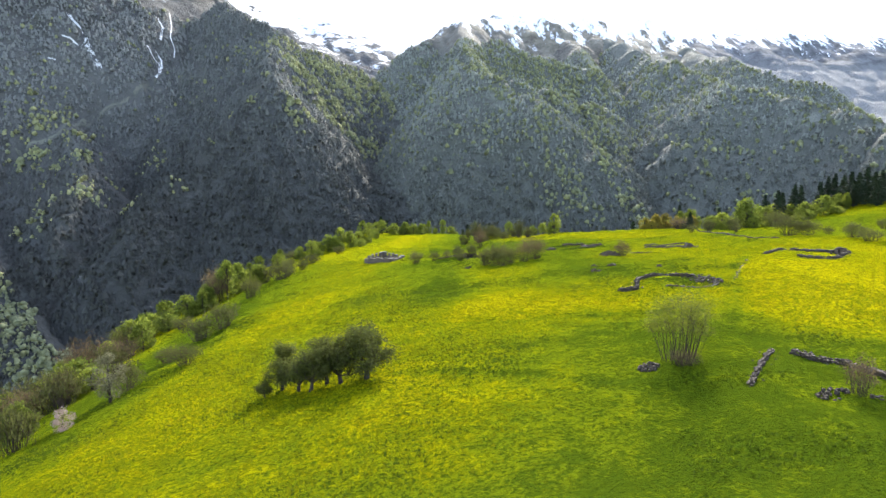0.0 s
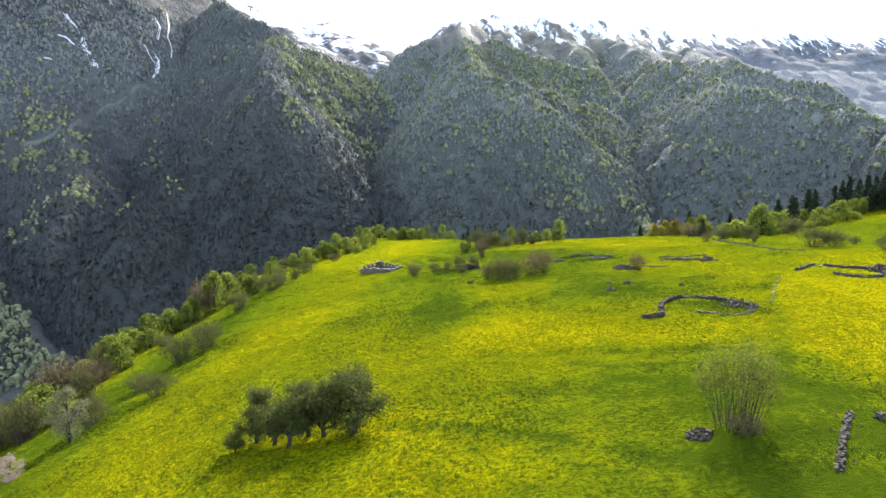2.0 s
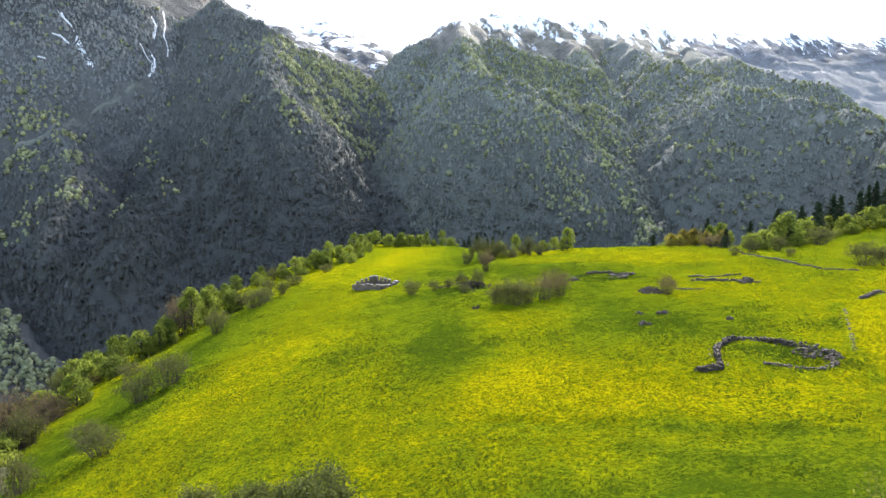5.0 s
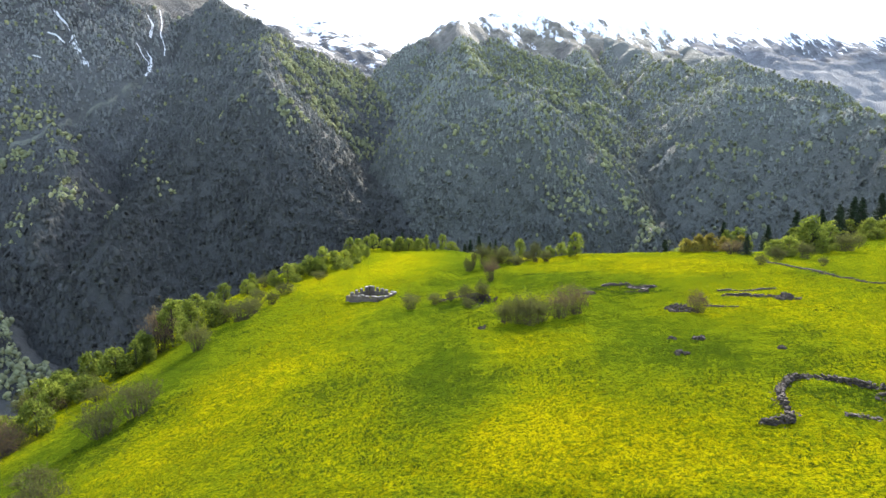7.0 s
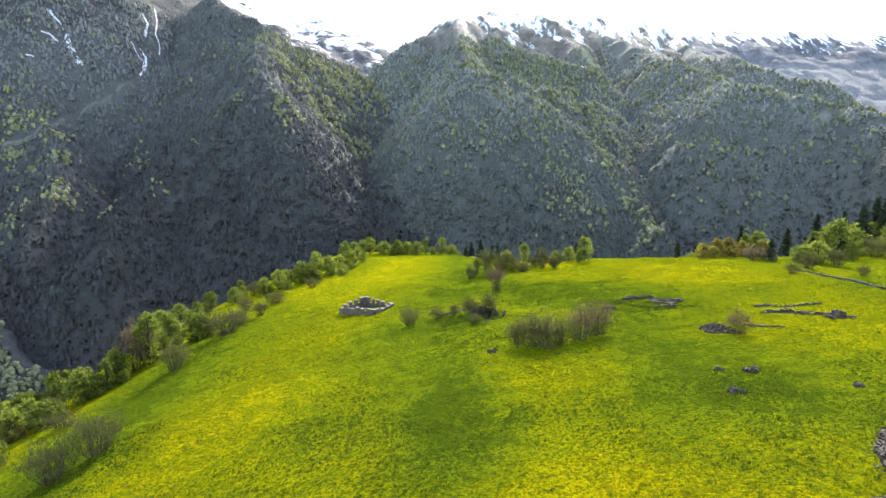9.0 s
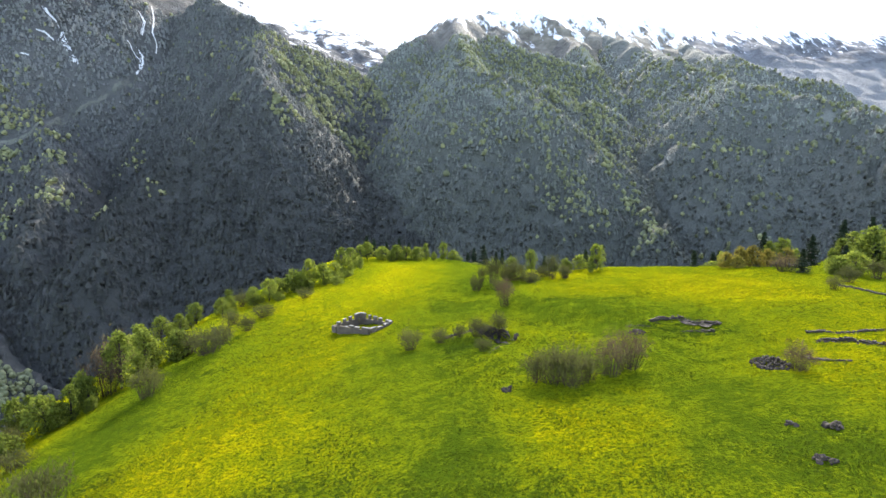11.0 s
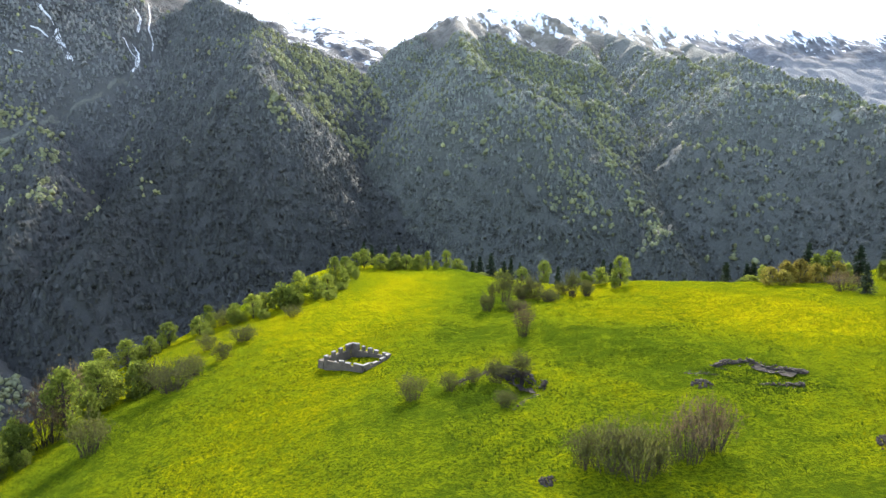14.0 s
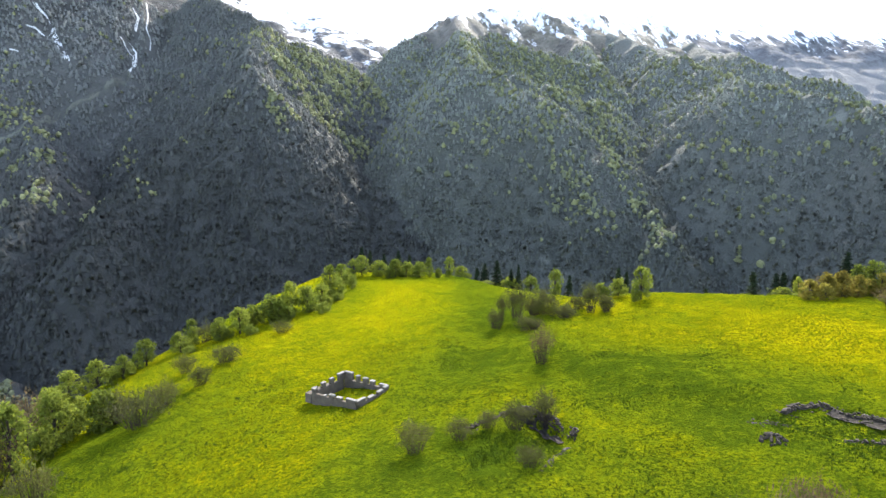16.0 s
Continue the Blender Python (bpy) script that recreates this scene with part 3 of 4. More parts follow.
def plant_woods(key, count, top, seed, label, box, tint, scatter, fresh=(0.55, 1.0), size=1.0):
    s = MOUNTAINS[key]
    rng = np.random.default_rng(seed)
    x0, x1, y0, y1 = box
    x, y = rng.uniform(x0, x1, count * 6), rng.uniform(y0, y1, count * 6)
    z = mountain_z(x, y, s["ridges"], s["seed"])
    slope_y = (mountain_z(x, y + 12, s["ridges"], s["seed"]) - z) / 12
    gap = fbm(x, y, 130, 4, seed + 3)
    keep = (z > FLOOR - 5) & (z > all_land(x, y) - 1) & (z < top + 60 * gap) & (slope_y > -0.08) & (gap > -1.3 + 0.3 * rng.random(len(x)))
    for line in GULLIES.values():
        for (ax, ay), (bx, by) in zip(line, line[1:]):
            t = np.clip(((x - ax) * (bx - ax) + (y - ay) * (by - ay)) / ((bx - ax) ** 2 + (by - ay) ** 2), 0, 1)
            keep &= np.hypot(x - ax - t * (bx - ax), y - ay - t * (by - ay)) > 9
    x, y, z = x[keep][:count], y[keep][:count], z[keep][:count]
    # few pale trees low down, so that the slopes' shaded feet stay dark
    share = scatter * (1 + fbm(x, y, 120, 3, seed + 8)) * smooth((z + 30) / 200)
    for cx, cy, reach, weight in GROVES.get(key, ()):
        share = share + 0.85 * weight * np.exp(-((x - cx) ** 2 + (y - cy) ** 2) / reach ** 2)
    if key == "middle":  # pale trees along the rib stand in for its sunlit edge
        for (ax, ay), (bx, by) in zip(RIB, RIB[1:]):
            t = np.clip(((x - ax) * (bx - ax) + (y - ay) * (by - ay)) / ((bx - ax) ** 2 + (by - ay) ** 2), 0, 1)
            share = share + 0.9 * np.exp(-((x - ax - t * (bx - ax)) ** 2 + (y - ay - t * (by - ay)) ** 2) / 14 ** 2)
    # pale trees stand in for sunlight on the foot of the valley side
    if key == "far_left":
        crest = 930 - 0.6 * (x + 650)
        share = share + 0.9 * smooth((crest + 10 - y) / 30) * smooth((-430 - x) / 60)
    # more pale trees on slopes turned to the sun, standing in for sunlight
    slope_x = (mountain_z(x + 15, y, s["ridges"], s["seed"]) - z) / 15
    share = share * (0.55 + 0.75 * smooth((0.25 - slope_x) / 0.6)) * (1 + 0.7 * fbm(x, y, 45, 2, seed + 9))
    leafy = rng.random(len(x)) < np.clip(share, 0, 0.9)
    sizes = rng.uniform(8, 13, len(x)) * np.where(leafy, rng.uniform(0.65, 1.2, len(x)), 1.0) * size * (0.75 + 0.4 * rng.random(len(x)))
    # higher trees come out paler: haze put into their colour
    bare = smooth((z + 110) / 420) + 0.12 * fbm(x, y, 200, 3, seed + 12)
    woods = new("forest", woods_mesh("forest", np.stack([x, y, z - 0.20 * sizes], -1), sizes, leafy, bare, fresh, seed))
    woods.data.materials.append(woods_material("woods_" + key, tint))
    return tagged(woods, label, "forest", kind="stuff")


# each tint is paled for haze, most of all on the middle and right
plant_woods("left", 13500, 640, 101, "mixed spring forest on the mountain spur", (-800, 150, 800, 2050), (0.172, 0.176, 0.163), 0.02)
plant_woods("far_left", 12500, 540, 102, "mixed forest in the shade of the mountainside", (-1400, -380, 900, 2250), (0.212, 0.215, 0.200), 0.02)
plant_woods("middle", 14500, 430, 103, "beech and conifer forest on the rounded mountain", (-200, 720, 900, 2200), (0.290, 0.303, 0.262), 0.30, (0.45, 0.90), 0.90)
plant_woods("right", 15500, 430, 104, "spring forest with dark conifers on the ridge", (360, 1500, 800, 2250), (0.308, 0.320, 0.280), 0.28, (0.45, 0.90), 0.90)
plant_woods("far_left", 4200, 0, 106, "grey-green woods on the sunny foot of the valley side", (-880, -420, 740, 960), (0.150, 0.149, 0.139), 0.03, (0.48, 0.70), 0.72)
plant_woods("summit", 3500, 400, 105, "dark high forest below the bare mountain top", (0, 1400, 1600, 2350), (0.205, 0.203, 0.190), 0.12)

# ---- plants ----
class Shape:
    """Collects tubes and leaves for one mesh."""

    def __init__(self, seed):
        self.rng = np.random.default_rng(seed)
        self.verts, self.faces, self.n = [], [], 0

    def add(self, v, f):
        self.verts.append(np.asarray(v, float))
        self.faces += (np.asarray(f) + self.n).tolist()
        self.n += len(v)

    def tube(self, points, radii, sides=5):
        points = np.asarray(points, float)
        rings = []
        for k, (p, r) in enumerate(zip(points, radii)):
            d = points[min(k + 1, len(points) - 1)] - points[max(k - 1, 0)]
            d = d / (np.linalg.norm(d) + 1e-9)
            a = np.cross(d, (0.3, 0.9, 0.1))
            a /= np.linalg.norm(a) + 1e-9
            b = np.cross(d, a)
            t = np.arange(sides) * 2 * math.pi / sides
            rings.append(p + r * (np.cos(t)[:, None] * a + np.sin(t)[:, None] * b))
        f = []
        for k in range(len(points) - 1):
            for s in range(sides):
                e = (s + 1) % sides
                f.append((k * sides + s, k * sides + e, (k + 1) * sides + e, (k + 1) * sides + s))
        self.add(np.concatenate(rings), f)

    def leaves(self, centres, size, slim=0.55, spread=0.35, up=0.0):
        c = np.asarray(centres, float)
        n = len(c)
        if not n:
            return
        a = self.rng.normal(size=(n, 3)) + (0, 0, up)
        a /= np.linalg.norm(a, axis=1)[:, None]
        b = np.cross(a, self.rng.normal(size=(n, 3)))
        b /= np.linalg.norm(b, axis=1)[:, None]
        s = size * (1 + spread * self.rng.uniform(-1, 1, n))[:, None]
        v = np.stack([c - a * s * 0.5, c + b * s * slim * 0.5, c + a * s * 0.5, c - b * s * slim * 0.5], 1).reshape(-1, 3)
        self.add(v, np.arange(4 * n).reshape(n, 4))

    def mesh(self, name, mat):
        m = bpy.data.meshes.new(name)
        m.from_pydata(np.concatenate(self.verts).tolist(), [], self.faces)
        m.materials.append(mat)
        return m


def thing(name, label, category, group="", **parts):
    """A thing at the origin with named meshes as its parts."""
    root = new(name)
    tagged(root, label, category, group)
    for key, mesh in parts.items():
        new(key, mesh).parent = root
    return root


def limb(wood, rng, p, d, length, r, depth, tips, bend=0.25):
    """A limb that forks on; tips collects places for leaves."""
    n = 4
    pts = [p]
    for k in range(n):
        d = d + rng.normal(0, bend / n * 1.6, 3) + np.array((0, 0, 0.05))
        d = d / np.linalg.norm(d)
        pts.append(pts[-1] + d * length / n)
        if depth <= 1:
            tips.append(pts[-1])
    wood.tube(pts, np.linspace(r, r * 0.55, n + 1), 6 if depth > 2 else 4)
    if depth == 0:
        return
    for k in range(rng.integers(3, 5)):
        at = pts[rng.integers(2, n + 1)]
        side = rng.normal(size=3) * 0.75
        side[2] = abs(side[2]) * 0.6
        limb(wood, rng, at, (d + side) / np.linalg.norm(d + side), length * rng.uniform(0.55, 0.8), r * 0.5, depth - 1, tips, bend)


def orchard_tree(seed, lean):
    wood, crown = Shape(seed), Shape(seed + 1)
    rng, tips = wood.rng, []
    fork = np.array((lean * 0.5, 0.1, 1.3))
    wood.tube([(0, 0, -0.4), (0.02, 0, 0.1), (lean * 0.2, 0.05, 0.7), fork], [0.34, 0.25, 0.19, 0.18], 8)
    for k in range(8):
        a = k * 0.79 + rng.uniform(-0.3, 0.3)
        flat = 0.55 if k % 2 else 1.0
        d = np.array((math.cos(a) * flat, math.sin(a) * flat, 0.72))
        limb(wood, rng, fork - (0, 0, rng.uniform(0, 0.4)), d / np.linalg.norm(d), 1.9 if k % 2 else 1.6, 0.10, 2, tips, 0.35)
    limb(wood, rng, fork, np.array((0.1, 0, 0.99)), 2.2, 0.13, 3, tips, 0.3)
    tips = np.array(tips)
    pick = tips[rng.integers(0, len(tips), 7500)]
    crown.leaves(pick + rng.normal(0, 0.30, pick.shape) - (0, 0, 0.1), 0.20, 0.5)
    return wood, crown, tips[:, 2].max() + 0.3, np.ptp(tips[:, 0]) + 0.5


def stem_bush(seed, stems, h, w, leaf, count, thick=0.025, slim=0.2, up=3.0, foot_share=0.20):
    """Many thin stems from one foot, as hazel or willow grows."""
    wood, crown = Shape(seed), Shape(seed + 1)
    rng, tips = wood.rng, []
    for k in range(stems):
        a, out = rng.uniform(0, 6.28), math.sqrt(rng.random())
        foot = np.array((math.cos(a) * out * w * foot_share, math.sin(a) * out * w * foot_share, -0.15))
        top = np.array((math.cos(a) * out * w * 0.48, math.sin(a) * out * w * 0.48, h * rng.uniform(0.55, 1.0) * (1 - 0.35 * out * out)))
        mid = (foot + top) / 2 + np.array((0, 0, 0.12 * h)) + rng.normal(0, 0.05 * w, 3)
        wood.tube([foot, mid, top], [thick, thick * 0.7, thick * 0.3], 3)
        for j in range(3):
            t = rng.uniform(0.35, 1.0)
            p = mid + (top - mid) * (t - 0.35) / 0.65 if t > 0.35 else mid
            e = p + rng.normal(0, 0.10 * w, 3) + np.array((0, 0, 0.08 * h))
            wood.tube([p, e], [thick * 0.45, thick * 0.2], 3)
            tips += [p + (e - p) * q for q in (0.3, 0.65, 1.0)]
        tips.append(top)
    tips = np.array(tips)
    pick = tips[rng.integers(0, len(tips), count)]
    crown.leaves(pick + rng.normal(0, 0.05 * w, pick.shape) * (1, 1, 0.8), leaf, slim, 0.4, up)
    return wood, crown


def leafy_form(seed, h, w, trunk, lumps, count, leaf):
    """A rounded uneven crown made of lumps of leaves, on a trunk or from the ground."""
    wood, crown = Shape(seed), Shape(seed + 1)
    rng = wood.rng
    peak = rng.uniform(0.55, 1.25)
    low = h * (0.12 if trunk else 0.03)
    wood.tube([(0, 0, -0.4), (0.05, 0, h * 0.3), (rng.uniform(-0.2, 0.2), 0.1, h * 0.8)], [0.028 * h, 0.02 * h, 0.006 * h], 7)
    centres = []
    for k in range(lumps):
        z = rng.random() ** 0.8
        wide = math.sin(math.pi * (0.16 + 0.80 * z ** peak)) ** 0.75
        a, r = rng.uniform(0, 6.28), math.sqrt(rng.uniform(0.15, 1)) * wide * w * 0.38
        c = np.array((r * math.cos(a), r * math.sin(a), low + (h * 0.93 - low) * z))
        centres.append(c)
        if k % 3 == 0:
            wood.tube([(0, 0, max(0.1, c[2] - 0.25 * h)), c * (0.5, 0.5, 0.95), c], [0.009 * h, 0.006 * h, 0.003 * h], 4)
    centres = np.array(centres)
    pick = rng.integers(0, lumps, count)
    size = rng.uniform(0.09, 0.17, lumps)[pick] * w
    d = rng.normal(size=(count, 3))
    d /= np.linalg.norm(d, axis=1)[:, None]
    spots = centres[pick] + d * (size * rng.uniform(0.55, 1.1, count))[:, None] * (1, 1, 0.85)
    spots = spots[spots[:, 2] > 0.05]
    crown.leaves(spots, leaf, 0.65)
    return wood, crown


def conifer_form(seed, h):
    wood, crown = Shape(seed), Shape(seed + 1)
    rng = wood.rng
    wood.tube([(0, 0, -0.5), (0, 0, h * 0.5), (0, 0, h * 0.98)], [0.016 * h, 0.009 * h, 0.002 * h], 7)
    spots = []
    z = 0.07 * h
    while z < 0.97 * h:
        reach = 0.17 * h * (1 - z / h) ** 0.85 + 0.15
        for k in range(8):
            a = rng.uniform(0, 6.28)
            r = reach * rng.uniform(0.65, 1.15)
            tip = np.array((math.cos(a) * r, math.sin(a) * r, z - 0.22 * r))
            wood.tube([(0, 0, z), tip], [0.03, 0.01], 3)
            for q in np.linspace(0.25, 1.05, 5):
                p = np.array((0, 0, z)) * (1 - q) + tip * q
                spots += [p + rng.normal(0, 0.05 * r + 0.05, 3) for _ in range(2)]
        z += 0.036 * h * rng.uniform(0.8, 1.2)
    crown.leaves(spots, 0.042 * h, 0.5)
    return wood, crown


def kinds_of(name, label, category, forms, bark, leaf, height, width, wood_name="trunk", leaf_name="crown"):
    """Several models of one plant, kept with their height and width."""
    made = []
    for wood, crown in forms:
        made.append((name, label, category, wood_name, leaf_name, wood.mesh(wood_name, bark), crown.mesh(leaf_name, leaf), height, width))
    return made


def plant(models, spots, group, seed):
    rng = random.Random(seed)
    for x, y, h, w in spots:
        name, label, category, wn, ln, wood, crown, mh, mw = models[rng.randrange(len(models))]
        root = thing(name, label, category, group, **{wn: wood, ln: crown})
        sx = w / mw
        root.matrix_basis = Matrix.LocRotScale((x, y, float(ground_z(x, y)) - 0.1), Euler((0, 0, rng.uniform(0, 6.28))), (sx, sx * rng.uniform(0.85, 1.1), h / mh))


LEAFY_BUSH = kinds_of("bush", "rounded fresh green leafy bush on the meadow's edge", "bush",
                      [leafy_form(200 + k * 5, 5, 6, False, 46, 1300, 0.46) for k in range(4)], BARK, LEAF, 5, 6.2, "wood", "foliage")
LEAFY_TREE = kinds_of("tree", "bright green deciduous tree at the meadow's edge", "tree",
                      [leafy_form(240 + k * 5, 8, 6, True, 44 + 6 * k, 1650, 0.44) for k in range(5)], BARK, LEAF, 8, 6.2)
BRUSH = kinds_of("bush", "grey-green bush of thin upright stems, half in leaf", "bush",
                 [stem_bush(300 + k * 5, 64, 4.5, 5, 0.42, 1200) for k in range(3)], TWIG, WILLOW, 4.5, 5, "wood", "foliage")
BROWN_BRUSH = kinds_of("bush", "brownish budding bush of thin dense stems", "bush",
                       [stem_bush(340 + k * 5, 70, 4.5, 5, 0.32, 1050) for k in range(2)], TWIG, RUSSET, 4.5, 5, "wood", "foliage")
CONIFER = kinds_of("conifer", "dark green conifer with drooping branches", "conifer",
                   [conifer_form(400 + k * 5, 14) for k in range(3)], BARK, NEEDLE, 14, 4.8)
PALE_TREE = kinds_of("tree", "pale blossoming tree among the bushes", "tree", [leafy_form(430, 8, 6, True, 44, 3600, 0.22)], BARK, CREAM, 8, 6.2)
RUSTY_BUSH = kinds_of("bush", "yellow-brown bush in young leaf on the far knoll", "bush",
                      [leafy_form(460 + k * 5, 5, 6, False, 46, 1300, 0.44) for k in range(2)], BARK, RUSTY, 5, 6.2, "wood", "foliage")
PINK_BUSH = kinds_of("bush", "small pink-blossomed bush on the slope", "bush", [leafy_form(440, 4, 4, False, 30, 2200, 0.16)], BARK, PETAL, 4, 4.2, "wood", "foliage")

HEDGE_LEAFY_NEAR = [
    (-71.0, 125.1, 7.3, 11.0), (-93.8, 157.5, 6.9, 9.2), (-90.0, 128.5, 7.5, 7.5), (-70.6, 183.1, 7.7, 9.3), (-66.4, 191.1, 6.9, 6.6),
    (-62.8, 198.0, 13.2, 9.7), (-66.8, 185.4, 7.6, 5.1), (-62.4, 209.0, 10.5, 9.0), (-84.6, 185.6, 7.0, 10.1), (-56.5, 213.3, 7.7, 9.2),
    (-80.9, 194.7, 6.8, 5.4), (-77.3, 232.4, 7.4, 9.8),
]
HEDGE_LEAFY_FAR = [
    (-78.0, 241.3, 8.5, 7.9), (-73.0, 244.2, 8.0, 8.0), (-69.3, 249.0, 6.2, 4.9), (-67.6, 257.7, 7.4, 6.6), (-60.6, 262.5, 5.8, 6.8),
    (-62.2, 275.3, 6.6, 6.2), (-51.7, 267.4, 6.3, 6.6), (-46.7, 269.2, 7.9, 6.7), (-45.3, 279.0, 5.9, 6.7), (-39.9, 277.0, 8.3, 10.0),
    (-34.9, 281.1, 11.1, 7.7), (-30.5, 285.2, 7.9, 10.5), (-26.2, 305.3, 12.0, 7.4), (-27.6, 295.1, 7.4, 7.4), (-24.3, 324.2, 9.5, 8.5),
]
HEDGE_BRUSH_NEAR = [
    (-58.9, 84.7, 7.5, 7.5), (-87.8, 132.8, 7.8, 11.7), (-68.9, 113.2, 8.3, 8.9), (-51.3, 103.8, 5.6, 6.1), (-90.0, 128.5, 7.5, 7.5),
    (-73.4, 113.4, 5.6, 6.7), (-50.0, 136.3, 6.0, 8.0), (-46.3, 141.2, 6.9, 8.3), (-42.9, 109.0, 4.1, 6.4), (-50.7, 120.2, 3.5, 5.9),
    (-51.2, 184.0, 6.5, 6.9), (-65.5, 165.7, 3.2, 6.5),
]
HEDGE_BRUSH_FAR = [
    (-47.0, 207.1, 6.6, 10.3), (-54.5, 214.2, 6.9, 7.7), (-56.0, 268.9, 5.5, 5.5), (-46.5, 216.4, 5.4, 7.6), (-43.1, 226.5, 4.7, 5.3),
    (-41.7, 239.4, 4.2, 7.8), (-32.9, 259.5, 3.7, 6.0), (-50.4, 238.7, 4.5, 5.2),
]
BROWN_BUSHES = [
    (-87.0, 156.6, 9.5, 15.2), (-65.6, 196.6, 11.0, 9.6), (-72.8, 215.8, 11.8, 10.7), (23.2, 203.5, 7.4, 4.4), (105.2, 247.7, 5.2, 7.2),
    (103.5, 221.3, 4.8, 9.0),
]
RUSTY_BUSHES = [
    (95.7, 238.0, 5.0, 7.0), (101.0, 239.0, 6.0, 7.0), (106.0, 240.5, 6.5, 7.0), (111.0, 241.5, 5.5, 6.0), (98.0, 235.5, 4.0, 6.0), (118.0, 243.0, 6.0, 6.5),
]
PALE_TREES = [
    (-51.3, 97.4, 9.1, 7.2), (187.7, 269.8, 5.9, 5.4),
]
BLOSSOM = [
    (-52.6, 86.2, 3.8, 4.2),
]
KNOLL_LEAFY = [
    (17.0, 338.2, 8.9, 5.9), (9.2, 341.5, 8.4, 5.0), (5.1, 343.6, 6.7, 9.3), (-4.6, 346.3, 7.8, 9.3), (-11.7, 348.6, 6.6, 9.4),
    (-18.8, 350.3, 9.0, 8.0), (-21.8, 345.4, 8.4, 6.9), (0.0, 343.8, 6.7, 8.1), (21.6, 338.3, 4.8, 6.8), (62.5, 256.7, 9.4, 6.9),
    (59.4, 265.3, 5.4, 6.4), (54.7, 265.4, 4.6, 5.6), (47.4, 288.2, 10.2, 5.4), (38.4, 322.8, 9.2, 11.8), (43.5, 306.8, 9.7, 7.9),
    (31.7, 328.9, 2.8, 9.9),
]
MID_BRUSH = [
    (26.6, 243.9, 8.3, 6.2), (33.2, 245.2, 7.0, 8.3), (44.5, 243.1, 8.0, 5.2), (37.1, 239.2, 3.7, 6.7), (20.2, 237.8, 5.0, 2.9),
    (26.4, 232.8, 3.8, 5.1), (42.1, 247.1, 4.2, 4.2),
]
RIGHT_LEAFY = [
    (99.3, 268.1, 2.7, 4.9), (103.2, 268.8, 3.2, 4.0), (102.2, 257.4, 2.9, 6.9), (100.1, 248.0, 4.9, 3.2), (108.8, 247.5, 5.3, 6.5),
    (115.3, 247.6, 8.7, 5.2), (119.6, 247.5, 9.7, 6.5), (109.2, 210.5, 5.2, 6.7), (113.0, 208.4, 6.2, 8.3), (132.3, 226.3, 11.7, 12.4),
    (168.1, 278.9, 9.5, 8.3), (162.4, 257.6, 9.3, 12.3), (179.4, 269.6, 6.7, 10.8), (177.0, 257.2, 7.7, 10.3), (182.4, 252.0, 9.1, 10.1),
    (195.6, 261.3, 6.8, 7.8), (195.4, 255.8, 7.7, 5.1), (147.5, 238.6, 9.0, 9.0), (145.7, 255.2, 9.0, 8.0), (138.0, 232.0, 7.0, 8.0),
]
RIGHT_BRUSH = [
    (91.1, 186.6, 3.0, 3.7), (100.2, 151.1, 5.8, 8.3), (103.7, 148.3, 4.8, 6.7), (139.7, 219.7, 6.6, 8.8), (119.7, 162.6, 2.5, 3.3),
    (104.5, 133.5, 4.0, 5.4), (102.9, 126.3, 3.1, 5.7), (156.4, 186.6, 3.8, 4.7), (113.2, 201.6, 5.0, 6.0), (101.0, 195.4, 4.2, 5.0), (99.8, 176.0, 2.6, 3.0),
]
KNOLL_CONIFERS = [
    (-20.6, 374.9, 13.8, 4.7), (-17.1, 380.4, 13.3, 4.2), (-10.7, 384.8, 13.0, 4.3), (-3.9, 383.5, 13.7, 4.8), (1.4, 383.9, 11.8, 4.3),
    (30.0, 351.6, 13.1, 3.9), (31.6, 339.9, 13.1, 4.1), (34.3, 325.1, 13.4, 4.3), (39.1, 321.4, 13.7, 3.4), (41.9, 321.5, 18.5, 3.4),
    (45.5, 321.0, 19.8, 3.4), (56.2, 303.2, 13.4, 3.5), (72.1, 299.6, 14.0, 3.9), (74.9, 299.3, 13.2, 3.5),
]
RIGHT_CONIFERS = [
    (105.6, 276.6, 13.6, 5.2), (112.0, 275.2, 13.0, 4.5), (113.6, 274.1, 13.1, 4.4), (119.6, 277.6, 13.6, 4.2), (99.2, 292.0, 13.7, 4.1),
    (103.9, 291.5, 12.9, 3.8), (118.0, 254.9, 13.8, 4.5), (104.4, 216.1, 6.9, 3.0), (123.3, 225.3, 7.6, 3.6), (133.3, 226.1, 8.1, 3.6),
    (167.6, 269.1, 10.7, 4.3),
]
FAR_CONIFERS = [
    (175.6, 271.4, 14.1, 4.9), (181.7, 271.9, 17.4, 5.4), (182.4, 268.4, 16.1, 5.4), (199.1, 278.9, 15.6, 5.6), (204.0, 280.3, 17.4, 5.0),
    (206.6, 279.3, 17.3, 5.0), (206.3, 272.8, 15.0, 5.5), (203.2, 264.1, 16.4, 5.3), (203.6, 259.7, 15.6, 5.2), (203.4, 254.8, 17.9, 5.6),
    (205.1, 252.3, 15.2, 5.1), (207.3, 251.0, 15.1, 5.5), (206.2, 244.4, 14.7, 5.4), (207.5, 240.9, 14.5, 5.3), (199.3, 256.5, 12.8, 5.1),
    (200.4, 244.2, 12.2, 4.9), (140.0, 262.0, 14.0, 5.0), (153.0, 265.0, 16.0, 5.2), (162.0, 263.0, 15.0, 5.0), (163.0, 255.0, 16.5, 5.4),
]


def split(spots):
    return [s for s in spots if s[2] > 0.95 * s[3] and s[2] > 5.5], [s for s in spots if not (s[2] > 0.95 * s[3] and s[2] > 5.5)]


